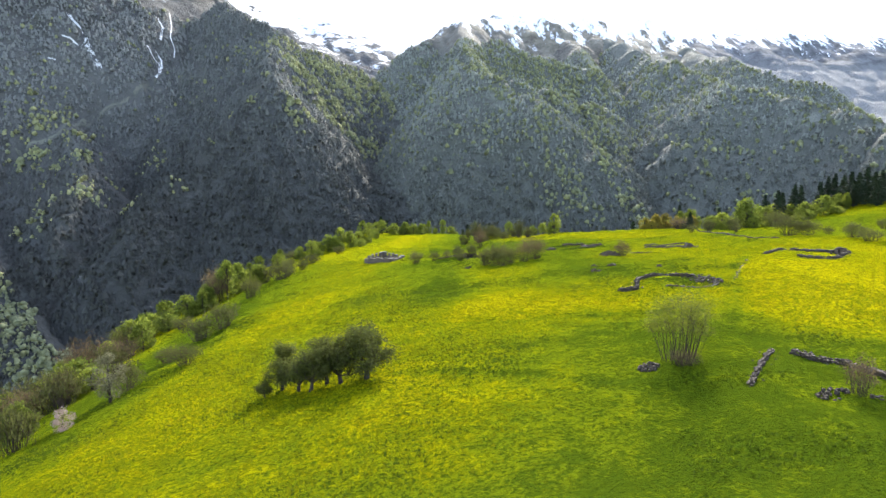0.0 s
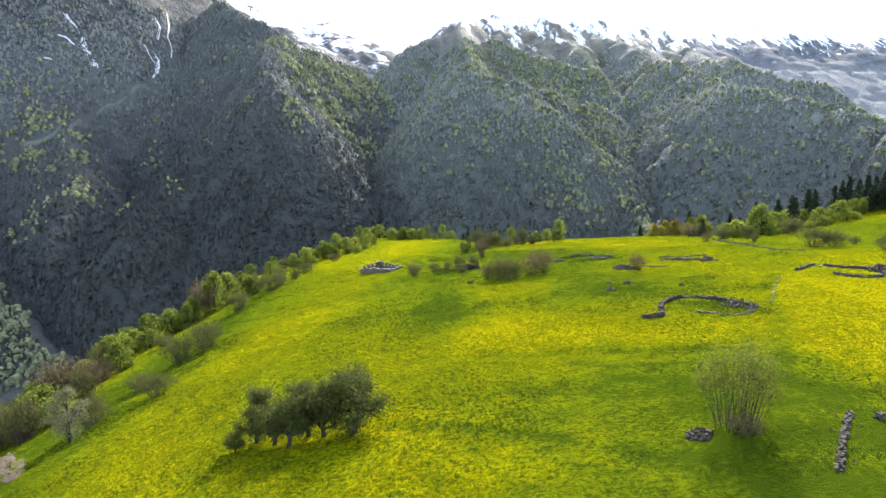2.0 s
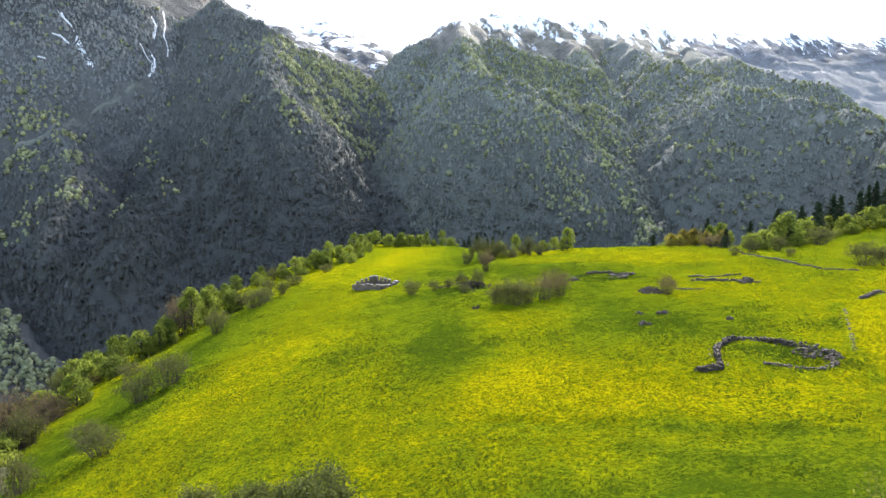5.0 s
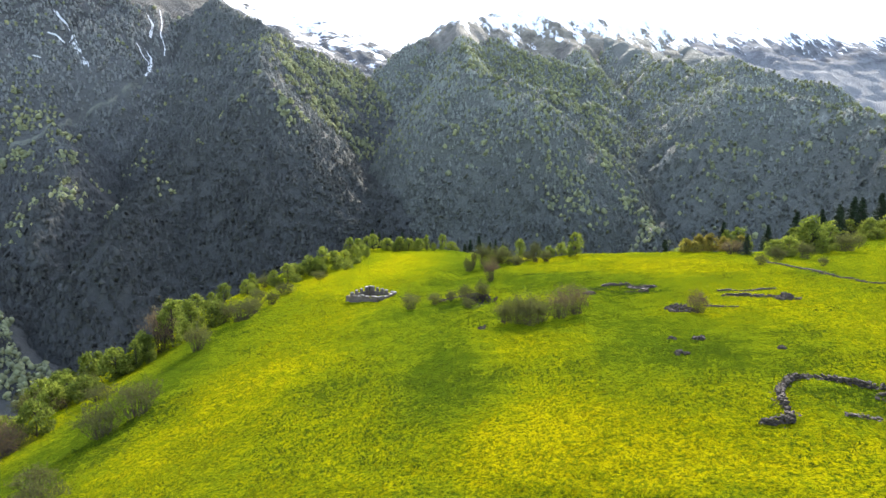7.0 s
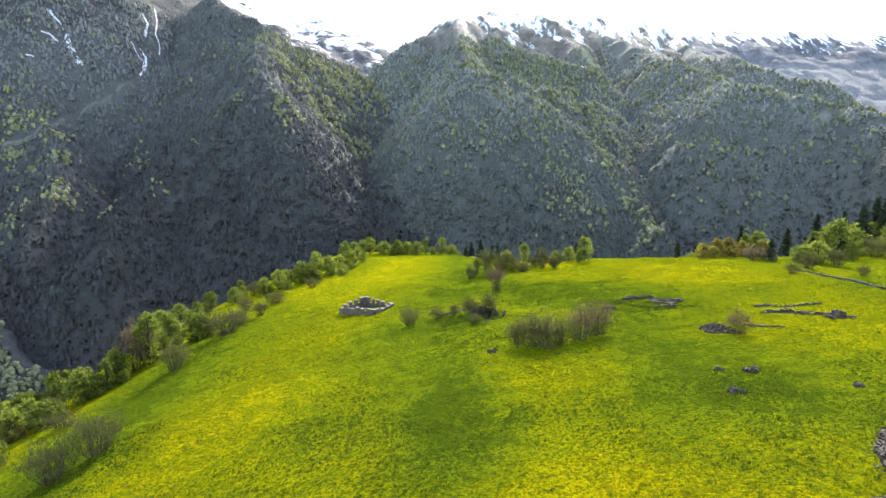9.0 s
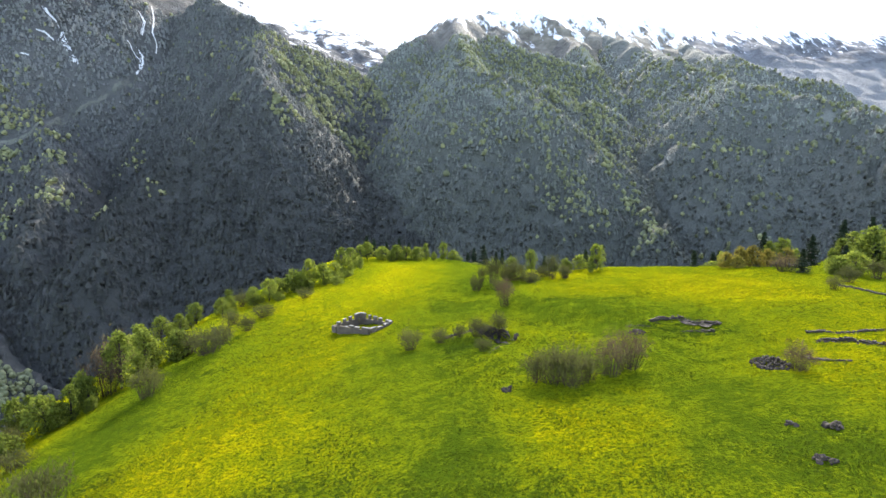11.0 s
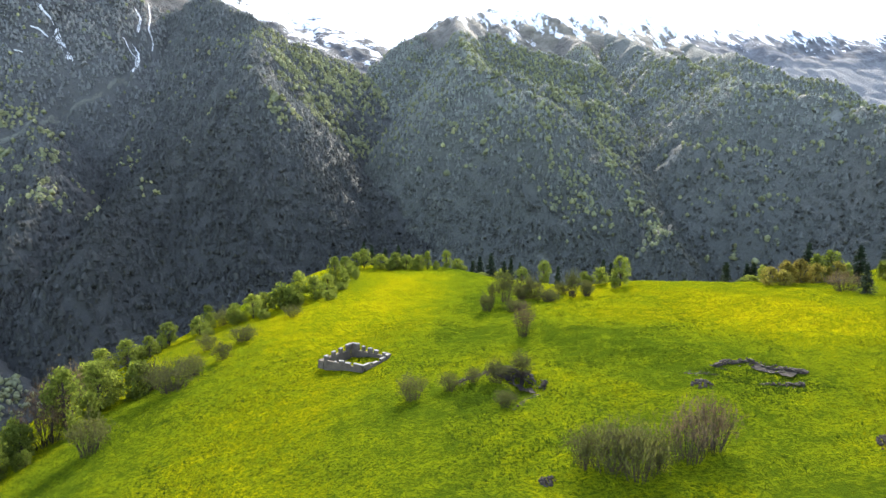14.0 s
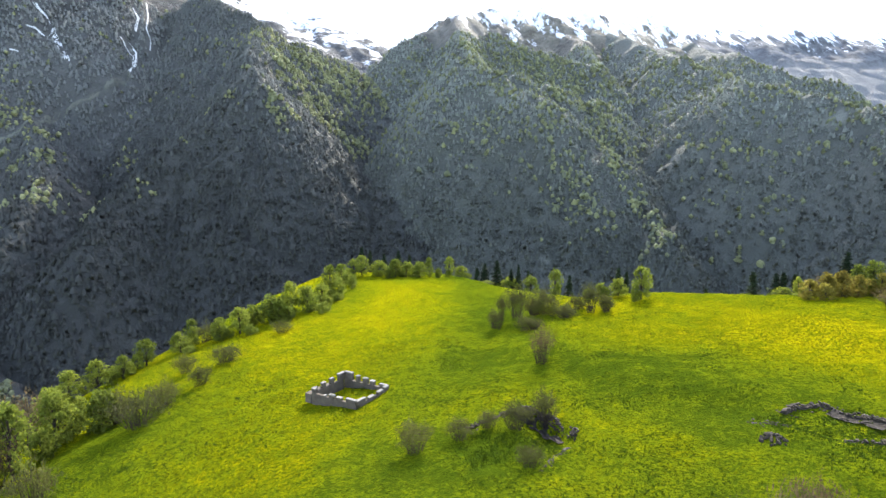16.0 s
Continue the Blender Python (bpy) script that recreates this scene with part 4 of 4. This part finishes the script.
def thicken(spots, seed, more=2):
    """Smaller neighbours round the large plants of a hedge."""
    rng = random.Random(seed)
    extra = []
    for x, y, h, w in spots:
        for _ in range(more):
            extra.append((x + rng.uniform(-0.75, 0.75) * w, y + rng.uniform(-0.75, 0.75) * w, h * rng.uniform(0.35, 0.7), w * rng.uniform(0.4, 0.8)))
    return extra


for k, spots in enumerate((HEDGE_LEAFY_NEAR, HEDGE_LEAFY_FAR, KNOLL_LEAFY, RIGHT_LEAFY)):
    trees, bushes = split(spots)
    plant(LEAFY_TREE, trees, "trees along the meadow's edge", 500 + k)
    plant(LEAFY_BUSH, bushes + thicken(spots, 510 + k, 2 if k != 2 else 1), "bushes along the meadow's edge", 520 + k)

# the thicket on the slope below the meadow
rng = random.Random(530)
thicket = [(-48 - 62 * a - 0.16 * b, 78 + b, rng.uniform(4.0, 8.0), rng.uniform(5.5, 9.5)) for a, b in ((0.15 + 0.85 * rng.random(), 118 * rng.random()) for _ in range(104))]
plant(LEAFY_BUSH, thicket[:34], "bushes in the thicket", 531)
plant(BRUSH, thicket[34:78], "bushes in the thicket", 532)
plant(BROWN_BRUSH, thicket[78:], "bushes in the thicket", 533)
for k, spots in enumerate((HEDGE_BRUSH_NEAR, HEDGE_BRUSH_FAR, MID_BRUSH, RIGHT_BRUSH)):
    plant(BRUSH, spots + (thicken(spots, 515, 2) if spots is MID_BRUSH else []), "grey-green bushes", 540 + k)
plant(BROWN_BRUSH, BROWN_BUSHES, "brown bushes", 560)
plant(RUSTY_BUSH, RUSTY_BUSHES, "yellow-brown bushes", 563)
plant(PALE_TREE, PALE_TREES, "pale trees", 561)
plant(PINK_BUSH, BLOSSOM, "", 562)
for k, spots in enumerate((KNOLL_CONIFERS, RIGHT_CONIFERS, FAR_CONIFERS)):
    plant(CONIFER, [(x, y, 0.95 * h, 1.4 * w) for x, y, h, w in spots], "conifers", 570 + k)

# the grove on the open meadow
GROVE = [(-5.8, 68.8, 7.5, 7.6, 0.3), (-9.1, 70.2, 6.4, 5.2, -0.2), (-10.9, 71.2, 6.2, 5.0, 0.2), (-12.6, 69.4, 6.6, 5.6, -0.3), (-14.6, 71.6, 5.8, 5.0, 0.4), (-17.0, 73.4, 6.6, 4.6, 0.1), (-19.0, 72.2, 2.7, 2.8, 0.0)]
for k, (x, y, h, w, lean) in enumerate(GROVE):
    wood, crown, mh, mw = orchard_tree(600 + 3 * k, lean)
    tree = thing("tree", "dark gnarled orchard tree thinly in leaf on the meadow", "tree", "grove of trees", trunk=wood.mesh("trunk", BARK), crown=crown.mesh("crown", OLIVE))
    tree.matrix_basis = Matrix.LocRotScale((x, y, float(ground_z(x, y)) - 0.05), Euler((0, 0, k * 1.3)), (w / mw, w / mw, h / mh))

# the tall shrub of bare stems
wood, crown = stem_bush(650, 48, 7.2, 6.8, 0.16, 6000, 0.032, 0.6, 0.0, 0.24)
shrub = thing("shrub", "tall many-stemmed shrub just coming into leaf", "shrub", wood=wood.mesh("wood", BARK), foliage=crown.mesh("foliage", SPROUT))
shrub.matrix_basis = pose(25.7, 53.6, float(ground_z(25.7, 53.6)) - 0.05)

# bushes out on the meadow
MEADOW_BRUSH = [(20.2, 144.6, 5.4, 6.4), (22.2, 142.6, 5.8, 5.6), (18.2, 146.0, 4.0, 4.4), (24.2, 143.4, 4.0, 4.0), (0.9, 174.0, 4.2, 4.6), (6.5, 175.5, 3.0, 4.0), (10.2, 177.5, 2.6, 3.0), (13.6, 176.5, 4.0, 4.0), (18.0, 178.8, 5.2, 3.6), (13.2, 166.0, 2.6, 3.4)]
plant(BRUSH, MEADOW_BRUSH, "bushes on the meadow", 580)
plant(BROWN_BRUSH, [(27.8, 144.4, 6.3, 5.8), (30.8, 145.6, 6.0, 5.6), (50.8, 139.6, 4.2, 4.6), (33.9, 41.2, 3.3, 2.6), (25.6, 52.6, 1.7, 3.6)], "bushes on the meadow", 581)

# ---- ruin, walls and stones ----
def stone_shapes(count, seed):
    rng = random.Random(seed)
    shapes = []
    for k in range(count):
        bm = bmesh.new()
        bmesh.ops.create_cube(bm, size=1)
        for v in bm.verts:
            v.co += Vector([rng.uniform(-0.16, 0.16) for _ in range(3)])
        bmesh.ops.bevel(bm, geom=bm.edges[:], offset=0.13, segments=1, affect="EDGES")
        mesh = bpy.data.meshes.new("stone")
        bm.to_mesh(mesh)
        bm.free()
        mesh.materials.append(STONE)
        shapes.append(mesh)
    return shapes


STONES = stone_shapes(8, 700)


def lay(root, spots, limit=300):
    """Stones as parts of a thing; those past the limit are joined into one."""
    for k, m in enumerate(spots[:limit]):
        ob = new("stone", STONES[k % 8])
        ob.parent = root
        ob.matrix_basis = m
    if len(spots) > limit:
        bm = bmesh.new()
        for k, m in enumerate(spots[limit:]):
            start = len(bm.verts)
            bm.from_mesh(STONES[k % 8])
            bm.verts.ensure_lookup_table()
            bmesh.ops.transform(bm, matrix=m, verts=bm.verts[start:])
        tagged(part("rubble", bm, STONE, root), kind="stuff")


def dry_wall(line, height, seed, label, size=0.42, thick=0.7, ruin=0.35, limit=300):
    rng = random.Random(seed)
    size, height, thick = 0.68 * size, 0.85 * height, 0.8 * thick
    ox, oy = line[0]
    root = new("stone_wall")
    root.location = (ox, oy, float(ground_z(ox, oy)))
    oz = root.location.z
    spots = []
    for (ax, ay), (bx, by) in zip(line, line[1:]):
        length = math.hypot(bx - ax, by - ay)
        dx, dy = (bx - ax) / length, (by - ay) / length
        turn = math.atan2(dy, dx)
        for course in range(max(1, round(height / (size * 0.62)))):
            at = rng.uniform(0, size)
            while at < length:
                w = size * rng.uniform(0.7, 1.45)
                for side in (-1, 1):
                    x, y = ax + dx * at, ay + dy * at
                    gone = ruin * (0.3 + 0.5 * course) + 0.28 * course * float(fbm(x, y, 3.0, 2, seed))
                    slip = rng.random() < 0.12
                    if rng.random() < gone and not slip:
                        continue
                    off = side * (thick * 0.27 + (rng.uniform(0.3, 0.8) if slip else 0)) + rng.uniform(-0.12, 0.12)
                    x, y = ax + dx * (at + w / 2) - dy * off, ay + dy * (at + w / 2) + dx * off
                    z = float(ground_z(x, y)) - 0.14 + size * 0.62 * (0.3 if slip else course + 0.5)
                    spots.append(Matrix.LocRotScale((x - ox, y - oy, z - oz), Euler((rng.uniform(-0.35, 0.35), rng.uniform(-0.35, 0.35), turn + rng.uniform(-0.5, 0.5))),
                                                    (w, thick * rng.uniform(0.4, 0.6), size * rng.uniform(0.5, 0.8))))
                at += w
    rng.shuffle(spots)
    lay(root, spots, limit)
    return tagged(root, label, "stone wall", "dry stone walls")


def heap(x, y, r, h, count, seed, label, size=0.4):
    rng = random.Random(seed)
    root = new("stone_heap")
    root.location = (x, y, float(ground_z(x, y)))
    spots = []
    for _ in range(count):
        a, d = rng.uniform(0, 6.28), r * math.sqrt(rng.random())
        px, py = d * math.cos(a), d * math.sin(a)
        pz = float(ground_z(x + px, y + py)) - root.location.z + h * max(0, 1 - (d / r) ** 2) * rng.uniform(0.2, 1)
        s = size * rng.uniform(0.5, 1.4)
        spots.append(Matrix.LocRotScale((px, py, pz), Euler([rng.uniform(0, 6.28) for _ in range(3)]), (s, s * rng.uniform(0.6, 1), s * rng.uniform(0.5, 0.9))))
    lay(root, spots)
    return tagged(root, label, "stone heap", "stone heaps")


def boxes(bm, at, size, seed):
    """A masonry block with uneven corners."""
    rng = random.Random(seed)
    made = bmesh.ops.create_cube(bm, size=1)["verts"]
    for v in made:
        v.co = Vector((at[0] + v.co.x * size[0], at[1] + v.co.y * size[1], at[2] + v.co.z * size[2])) + Vector([rng.uniform(-0.05, 0.05) for _ in range(3)])


# the roofless house: four walls of masonry with the piers between its window gaps still standing
house = new("ruined_house")
HX, HY = -9.35, 199.4
house.matrix_basis = pose(HX, HY, float(ground_z(HX, HY)) - 0.2, 0, 0, -36)
tagged(house, "roofless ruined stone house with broken wall piers on the meadow", "ruin")
LONG, WIDE, THICK = 9.4, 7.8, 0.5
PIERS = {  # along the wall, width, top
    "front": [(-4.26, 0.78, 2.25), (-1.91, 0.48, 1.35), (-0.35, 1.13, 1.98), (1.13, 1.04, 1.80), (3.65, 1.91, 2.12)],
    "back": [(-3.74, 1.65, 2.97), (-1.65, 0.65, 2.61), (0.00, 0.96, 2.52), (1.48, 0.87, 2.25), (3.83, 1.39, 2.07)],
    "left": [(-3.39, 0.78, 2.07), (-1.39, 0.87, 2.43), (0.61, 0.78, 2.61), (2.96, 1.57, 2.88)],
    "right": [(-2.96, 1.91, 1.98), (-0.52, 1.39, 1.53), (1.74, 1.30, 1.80), (3.39, 1.04, 2.07)],
}
for side, (cx, cy, turn, length) in {"front": (0, -WIDE / 2, 0, LONG), "back": (0, WIDE / 2, 0, LONG), "left": (-LONG / 2, 0, 90, WIDE - 1.1), "right": (LONG / 2, 0, 90, WIDE - 1.1)}.items():
    bm = bmesh.new()
    boxes(bm, (0, 0, 0.2), (length, THICK, 2.2), 3)
    for k, (at, w, top) in enumerate(PIERS[side]):
        top = 1.25 + 0.72 * (top - 1.25)
        boxes(bm, (at, 0, 1.25 + (top - 1.25) / 2), (min(w, length - 0.1), THICK * 0.97, max(top - 1.25, 0.1)), 11 * k)
    wall = part("wall", bm, PLASTER, house)
    wall.matrix_basis = pose(cx, cy, 0, 0, 0, turn)
    for k, (at, w, top) in enumerate(PIERS[side]):
        top = 1.25 + 0.72 * (top - 1.25)
        bm = bmesh.new()
        boxes(bm, (at, 0, top + 0.06), (min(w, length - 0.1) + 0.04, THICK + 0.04, 0.14), 7 * k + 1)
        part("wall_cap", bm, CAPPING, wall, "pale broken top of the pier")
bm = bmesh.new()
boxes(bm, (LONG / 2 + 0.75, -0.3, 0.0), (0.5, WIDE + 1.2, 0.9), 41)
part("foundation", bm, CAPPING, house, "pale stone footing")
bm = bmesh.new()
boxes(bm, (-LONG / 2 - 0.8, -1.2, 0.2), (1.3, WIDE - 2.0, 1.5), 42)
part("lean_to_wall", bm, PLASTER, house, "low remains of a lean-to")

dry_wall([(33.2, 92.4), (36.3, 92.0), (37.6, 95.7), (39.4, 99.0), (42.7, 102.0), (45.4, 102.0), (47.8, 98.7), (49.8, 95.4)], 0.79, 801, "curved tumbledown drystone wall of a former sheepfold", 0.44, 0.77, 0.2)
dry_wall([(41.0, 92.0), (43.5, 90.2), (46.4, 88.9), (49.0, 90.5)], 0.36, 802, "low collapsed drystone wall overgrown with grass", 0.39, 0.77, 0.5)
dry_wall([(28.1, 45.8), (30.7, 49.1), (35.0, 54.0)], 0.45, 803, "low drystone wall running down the meadow", 0.35, 0.5, 0.5)
dry_wall([(36.6, 53.4), (37.6, 50.7), (38.8, 48.4), (38.9, 45.4), (39.3, 42.0)], 0.65, 804, "drystone field wall with brambles growing over it", 0.35, 0.77, 0.3)
dry_wall([(34.2, 40.6), (36.5, 39.0), (39.2, 38.6)], 0.43, 805, "low drystone wall behind the bush", 0.33, 0.59, 0.4)
dry_wall([(43.7, 169.2), (46.8, 171.0), (50.0, 171.2), (51.6, 168.2), (53.4, 163.8)], 0.79, 806, "curved drystone wall round a grassy hollow", 0.46, 0.77, 0.2)
dry_wall([(46.0, 162.3), (48.4, 160.3), (50.2, 159.6)], 0.65, 807, "short piece of collapsed drystone wall", 0.46, 0.77, 0.3)
dry_wall([(39.0, 168.6), (41.5, 167.0), (42.8, 166.0)], 0.29, 808, "row of stones sunk in the grass", 0.41, 0.77, 0.5)
dry_wall([(7.5, 178.0), (11.2, 180.5), (13.8, 182.4), (16.3, 182.8), (18.2, 179.6), (20.4, 172.8)], 0.65, 809, "drystone wall along the edge of a sunken pit", 0.46, 0.68, 0.3)
dry_wall([(20.4, 172.8), (17.4, 168.0), (14.3, 164.8)], 0.25, 810, "low rim of stones below the pit", 0.41, 0.59, 0.5)
dry_wall([(54.6, 144.5), (57.5, 141.8), (59.0, 141.0)], 0.50, 811, "short drystone wall beside the bush", 0.41, 0.68, 0.3)
dry_wall([(60.5, 149.7), (65.7, 150.0), (66.8, 146.0), (68.4, 143.3), (70.2, 141.0)], 0.65, 812, "tumbled drystone wall on the meadow", 0.46, 0.85, 0.25)
dry_wall([(74.0, 119.2), (80.6, 122.8), (82.4, 117.0), (85.7, 115.0), (86.9, 111.6)], 0.72, 813, "dark drystone wall of an abandoned fold", 0.46, 0.85, 0.25)
dry_wall([(77.3, 113.8), (78.4, 110.0), (80.6, 106.7), (85.1, 110.4)], 0.72, 814, "inner drystone wall of an abandoned fold", 0.46, 0.85, 0.25)
dry_wall([(96.4, 193.5), (95.0, 183.0), (93.0, 172.0), (90.0, 160.0), (89.6, 150.0), (91.4, 142.0)], 0.40, 815, "long low drystone wall across the far meadow", 0.51, 0.59, 0.25, 200)
dry_wall([(62.4, 154.8), (67.9, 153.2), (73.1, 152.4)], 0.43, 816, "low drystone wall in the far meadow", 0.46, 0.68, 0.3)
dry_wall([(53.3, 93.4), (56.0, 97.5), (59.2, 102.1), (67.1, 113.5)], 0.18, 817, "line of stones along a field boundary", 0.37, 0.51, 1.1)
heap(22.8, 53.9, 1.0, 0.40, 110, 821, "heap of grey field stones beside the shrub", 0.24)
heap(32.4, 42.0, 1.1, 0.25, 40, 822, "heap of pale field stones in the grass", 0.26)
heap(48.9, 142.2, 2.6, 0.9, 260, 823, "large heap of field stones under the bush", 0.30)
heap(13.7, 143.9, 0.8, 0.6, 22, 824, "few grey boulders in the meadow", 0.35)
heap(42.4, 122.2, 0.85, 0.6, 24, 825, "dark mossy boulders in the meadow", 0.45)
heap(36.8, 115.6, 0.85, 0.45, 22, 826, "grey boulders in the meadow grass", 0.4)
# these few stones stand in for a small plant
heap(49.1, 113.4, 0.5, 0.35, 9, 827, "few grey boulders in the meadow", 0.45)
heap(38.9, 123.4, 0.5, 0.35, 8, 828, "few grey boulders in the meadow", 0.4)
heap(39.2, 163.8, 1.4, 0.35, 44, 829, "pile of pale stones by the fold", 0.32)
heap(68.8, 142.6, 1.8, 1.0, 70, 830, "pile of dark stones on the tumbled wall", 0.5)
heap(48.6, 93.4, 2.6, 0.5, 110, 832, "spread of tumbled stones between the fold walls", 0.36)
heap(86.0, 113.2, 1.8, 1.0, 70, 831, "pile of dark stones in the fold", 0.5)


def earth_bank(line, height, seed):
    """A bare earth face under the rim of a pit."""
    rng = np.random.default_rng(seed)
    bm = bmesh.new()
    rows = []
    for (ax, ay), (bx, by) in zip(line, line[1:]):
        dx, dy = bx - ax, by - ay
        length = math.hypot(dx, dy)
        for k in range(8):
            x, y = ax + dx * k / 8, ay + dy * k / 8
            top = float(ground_z(x + dy / length * 0.2, y - dx / length * 0.2))
            column = []
            for r in range(6):
                out = 0.25 + 1.5 * r / 5
                jitter = rng.normal(0, 0.10, 3)
                px, py = x + dy / length * out, y - dx / length * out
                column.append(bm.verts.new((px + jitter[0], py + jitter[1], max(float(ground_z(px, py)) + 0.04, top - height * (r / 5) ** 0.7) + 0.08 + abs(jitter[2]))))
            rows.append(column)
    for a, b in zip(rows, rows[1:]):
        for r in range(5):
            bm.faces.new((a[r], a[r + 1], b[r + 1], b[r]))
    mesh = bpy.data.meshes.new("earth_bank")
    bm.to_mesh(mesh)
    bm.free()
    mesh.materials.append(SOIL)
    return tagged(new("earth_bank", mesh), "dark bare earth face under the rim of a pit", "earth bank")


earth_bank([(14.0, 182.0), (16.3, 182.3), (18.2, 179.3), (20.3, 172.9)], 2.4, 840)
earth_bank([(50.8, 170.0), (51.8, 167.6), (53.3, 163.9)], 1.3, 841)


# ---- grass ----
def grass_tufts(name, count, box, size, mat, label, seed, lo=None):
    """Tufts of broad blades standing out of the meadow."""
    rng = np.random.default_rng(seed)
    x, y = rng.uniform(box[0], box[1], count), rng.uniform(box[2], box[3], count)
    clump = fbm(x, y, 7, 4, seed)
    keep = clump + rng.uniform(-0.5, 0.5, count) > (lo if lo is not None else -0.1)
    if mat is BLADES:  # no yellowish tufts where the grass is rank
        keep &= flower_share(x, y) > 0.25 + 0.3 * rng.random(count)
    elif lo is not None and lo > 0:  # and few weeds where flowers stand thick
        keep &= flower_share(x, y) < 0.28 + 0.55 * rng.random(count)
    x, y = x[keep], y[keep]
    n, k = len(x), 4
    base = np.stack([x, y, ground_z(x, y) - 0.03], -1)
    a = rng.uniform(0, 6.28, (n, k))
    s = size * rng.uniform(0.5, 1.4, (n, 1)) * rng.uniform(0.7, 1.2, (n, k))
    out = np.stack([np.cos(a), np.sin(a), np.zeros_like(a)], -1)
    side = np.stack([-np.sin(a), np.cos(a), np.zeros_like(a)], -1)
    foot = base[:, None] + out * s[..., None] * 0.25
    tip = base[:, None] + out * s[..., None] * rng.uniform(0.4, 1.0, (n, k, 1)) + np.array((0, 0, 1.0)) * s[..., None] * rng.uniform(0.5, 1.0, (n, k, 1))
    v = np.stack([foot - side * s[..., None] * 0.24, foot + side * s[..., None] * 0.24, tip], 2).reshape(-1, 3)
    mesh = bpy.data.meshes.new(name)
    mesh.from_pydata(v.tolist(), [], np.arange(len(v)).reshape(-1, 3).tolist())
    mesh.materials.append(mat)
    return tagged(new(name, mesh), label, "grass", kind="stuff")


BLADES = foliage_material("grass_blades", (0.0, (0.085, 0.120, 0.003)), (0.5, (0.135, 0.155, 0.003)), (1.0, (0.22, 0.19, 0.002)), through=0.6)
WEEDS_AND_SHADE = foliage_material("rank_weeds_and_shade", (0.0, (0.024, 0.044, 0.003)), (0.6, (0.042, 0.068, 0.004)), (1.0, (0.066, 0.090, 0.005)), through=0.45)
grass_tufts("grass", 110000, (-60, 65, 18, 120), 0.25, BLADES, "tufts of meadow grass and yellow flowers", 901)
grass_tufts("grass", 80000, (-60, 90, 120, 230), 0.30, BLADES, "tufts of meadow grass and yellow flowers", 902)
for k, (cx, cy, r, count) in enumerate(((12.5, 172.5, 5.5, 2600), (46, 93, 5, 1800), (47, 163, 6, 1900), (-46, 140, 9, 2000))):
    grass_tufts("weeds", count, (cx - r, cx + r, cy - r, cy + r), 0.24, WEEDS_AND_SHADE, "patch of dark green rank weeds in the meadow", 910 + k, -0.2)
# scattered dark tufts stand in for the shade between the grass clumps
grass_tufts("weeds", 120000, (-55, 70, 20, 130), 0.25, WEEDS_AND_SHADE, "dark green leafy tufts that stand in for shade between grass clumps", 920, 0.35)
grass_tufts("weeds", 60000, (-55, 95, 130, 240), 0.28, WEEDS_AND_SHADE, "dark green leafy tufts that stand in for shade between grass clumps", 921, 0.5)
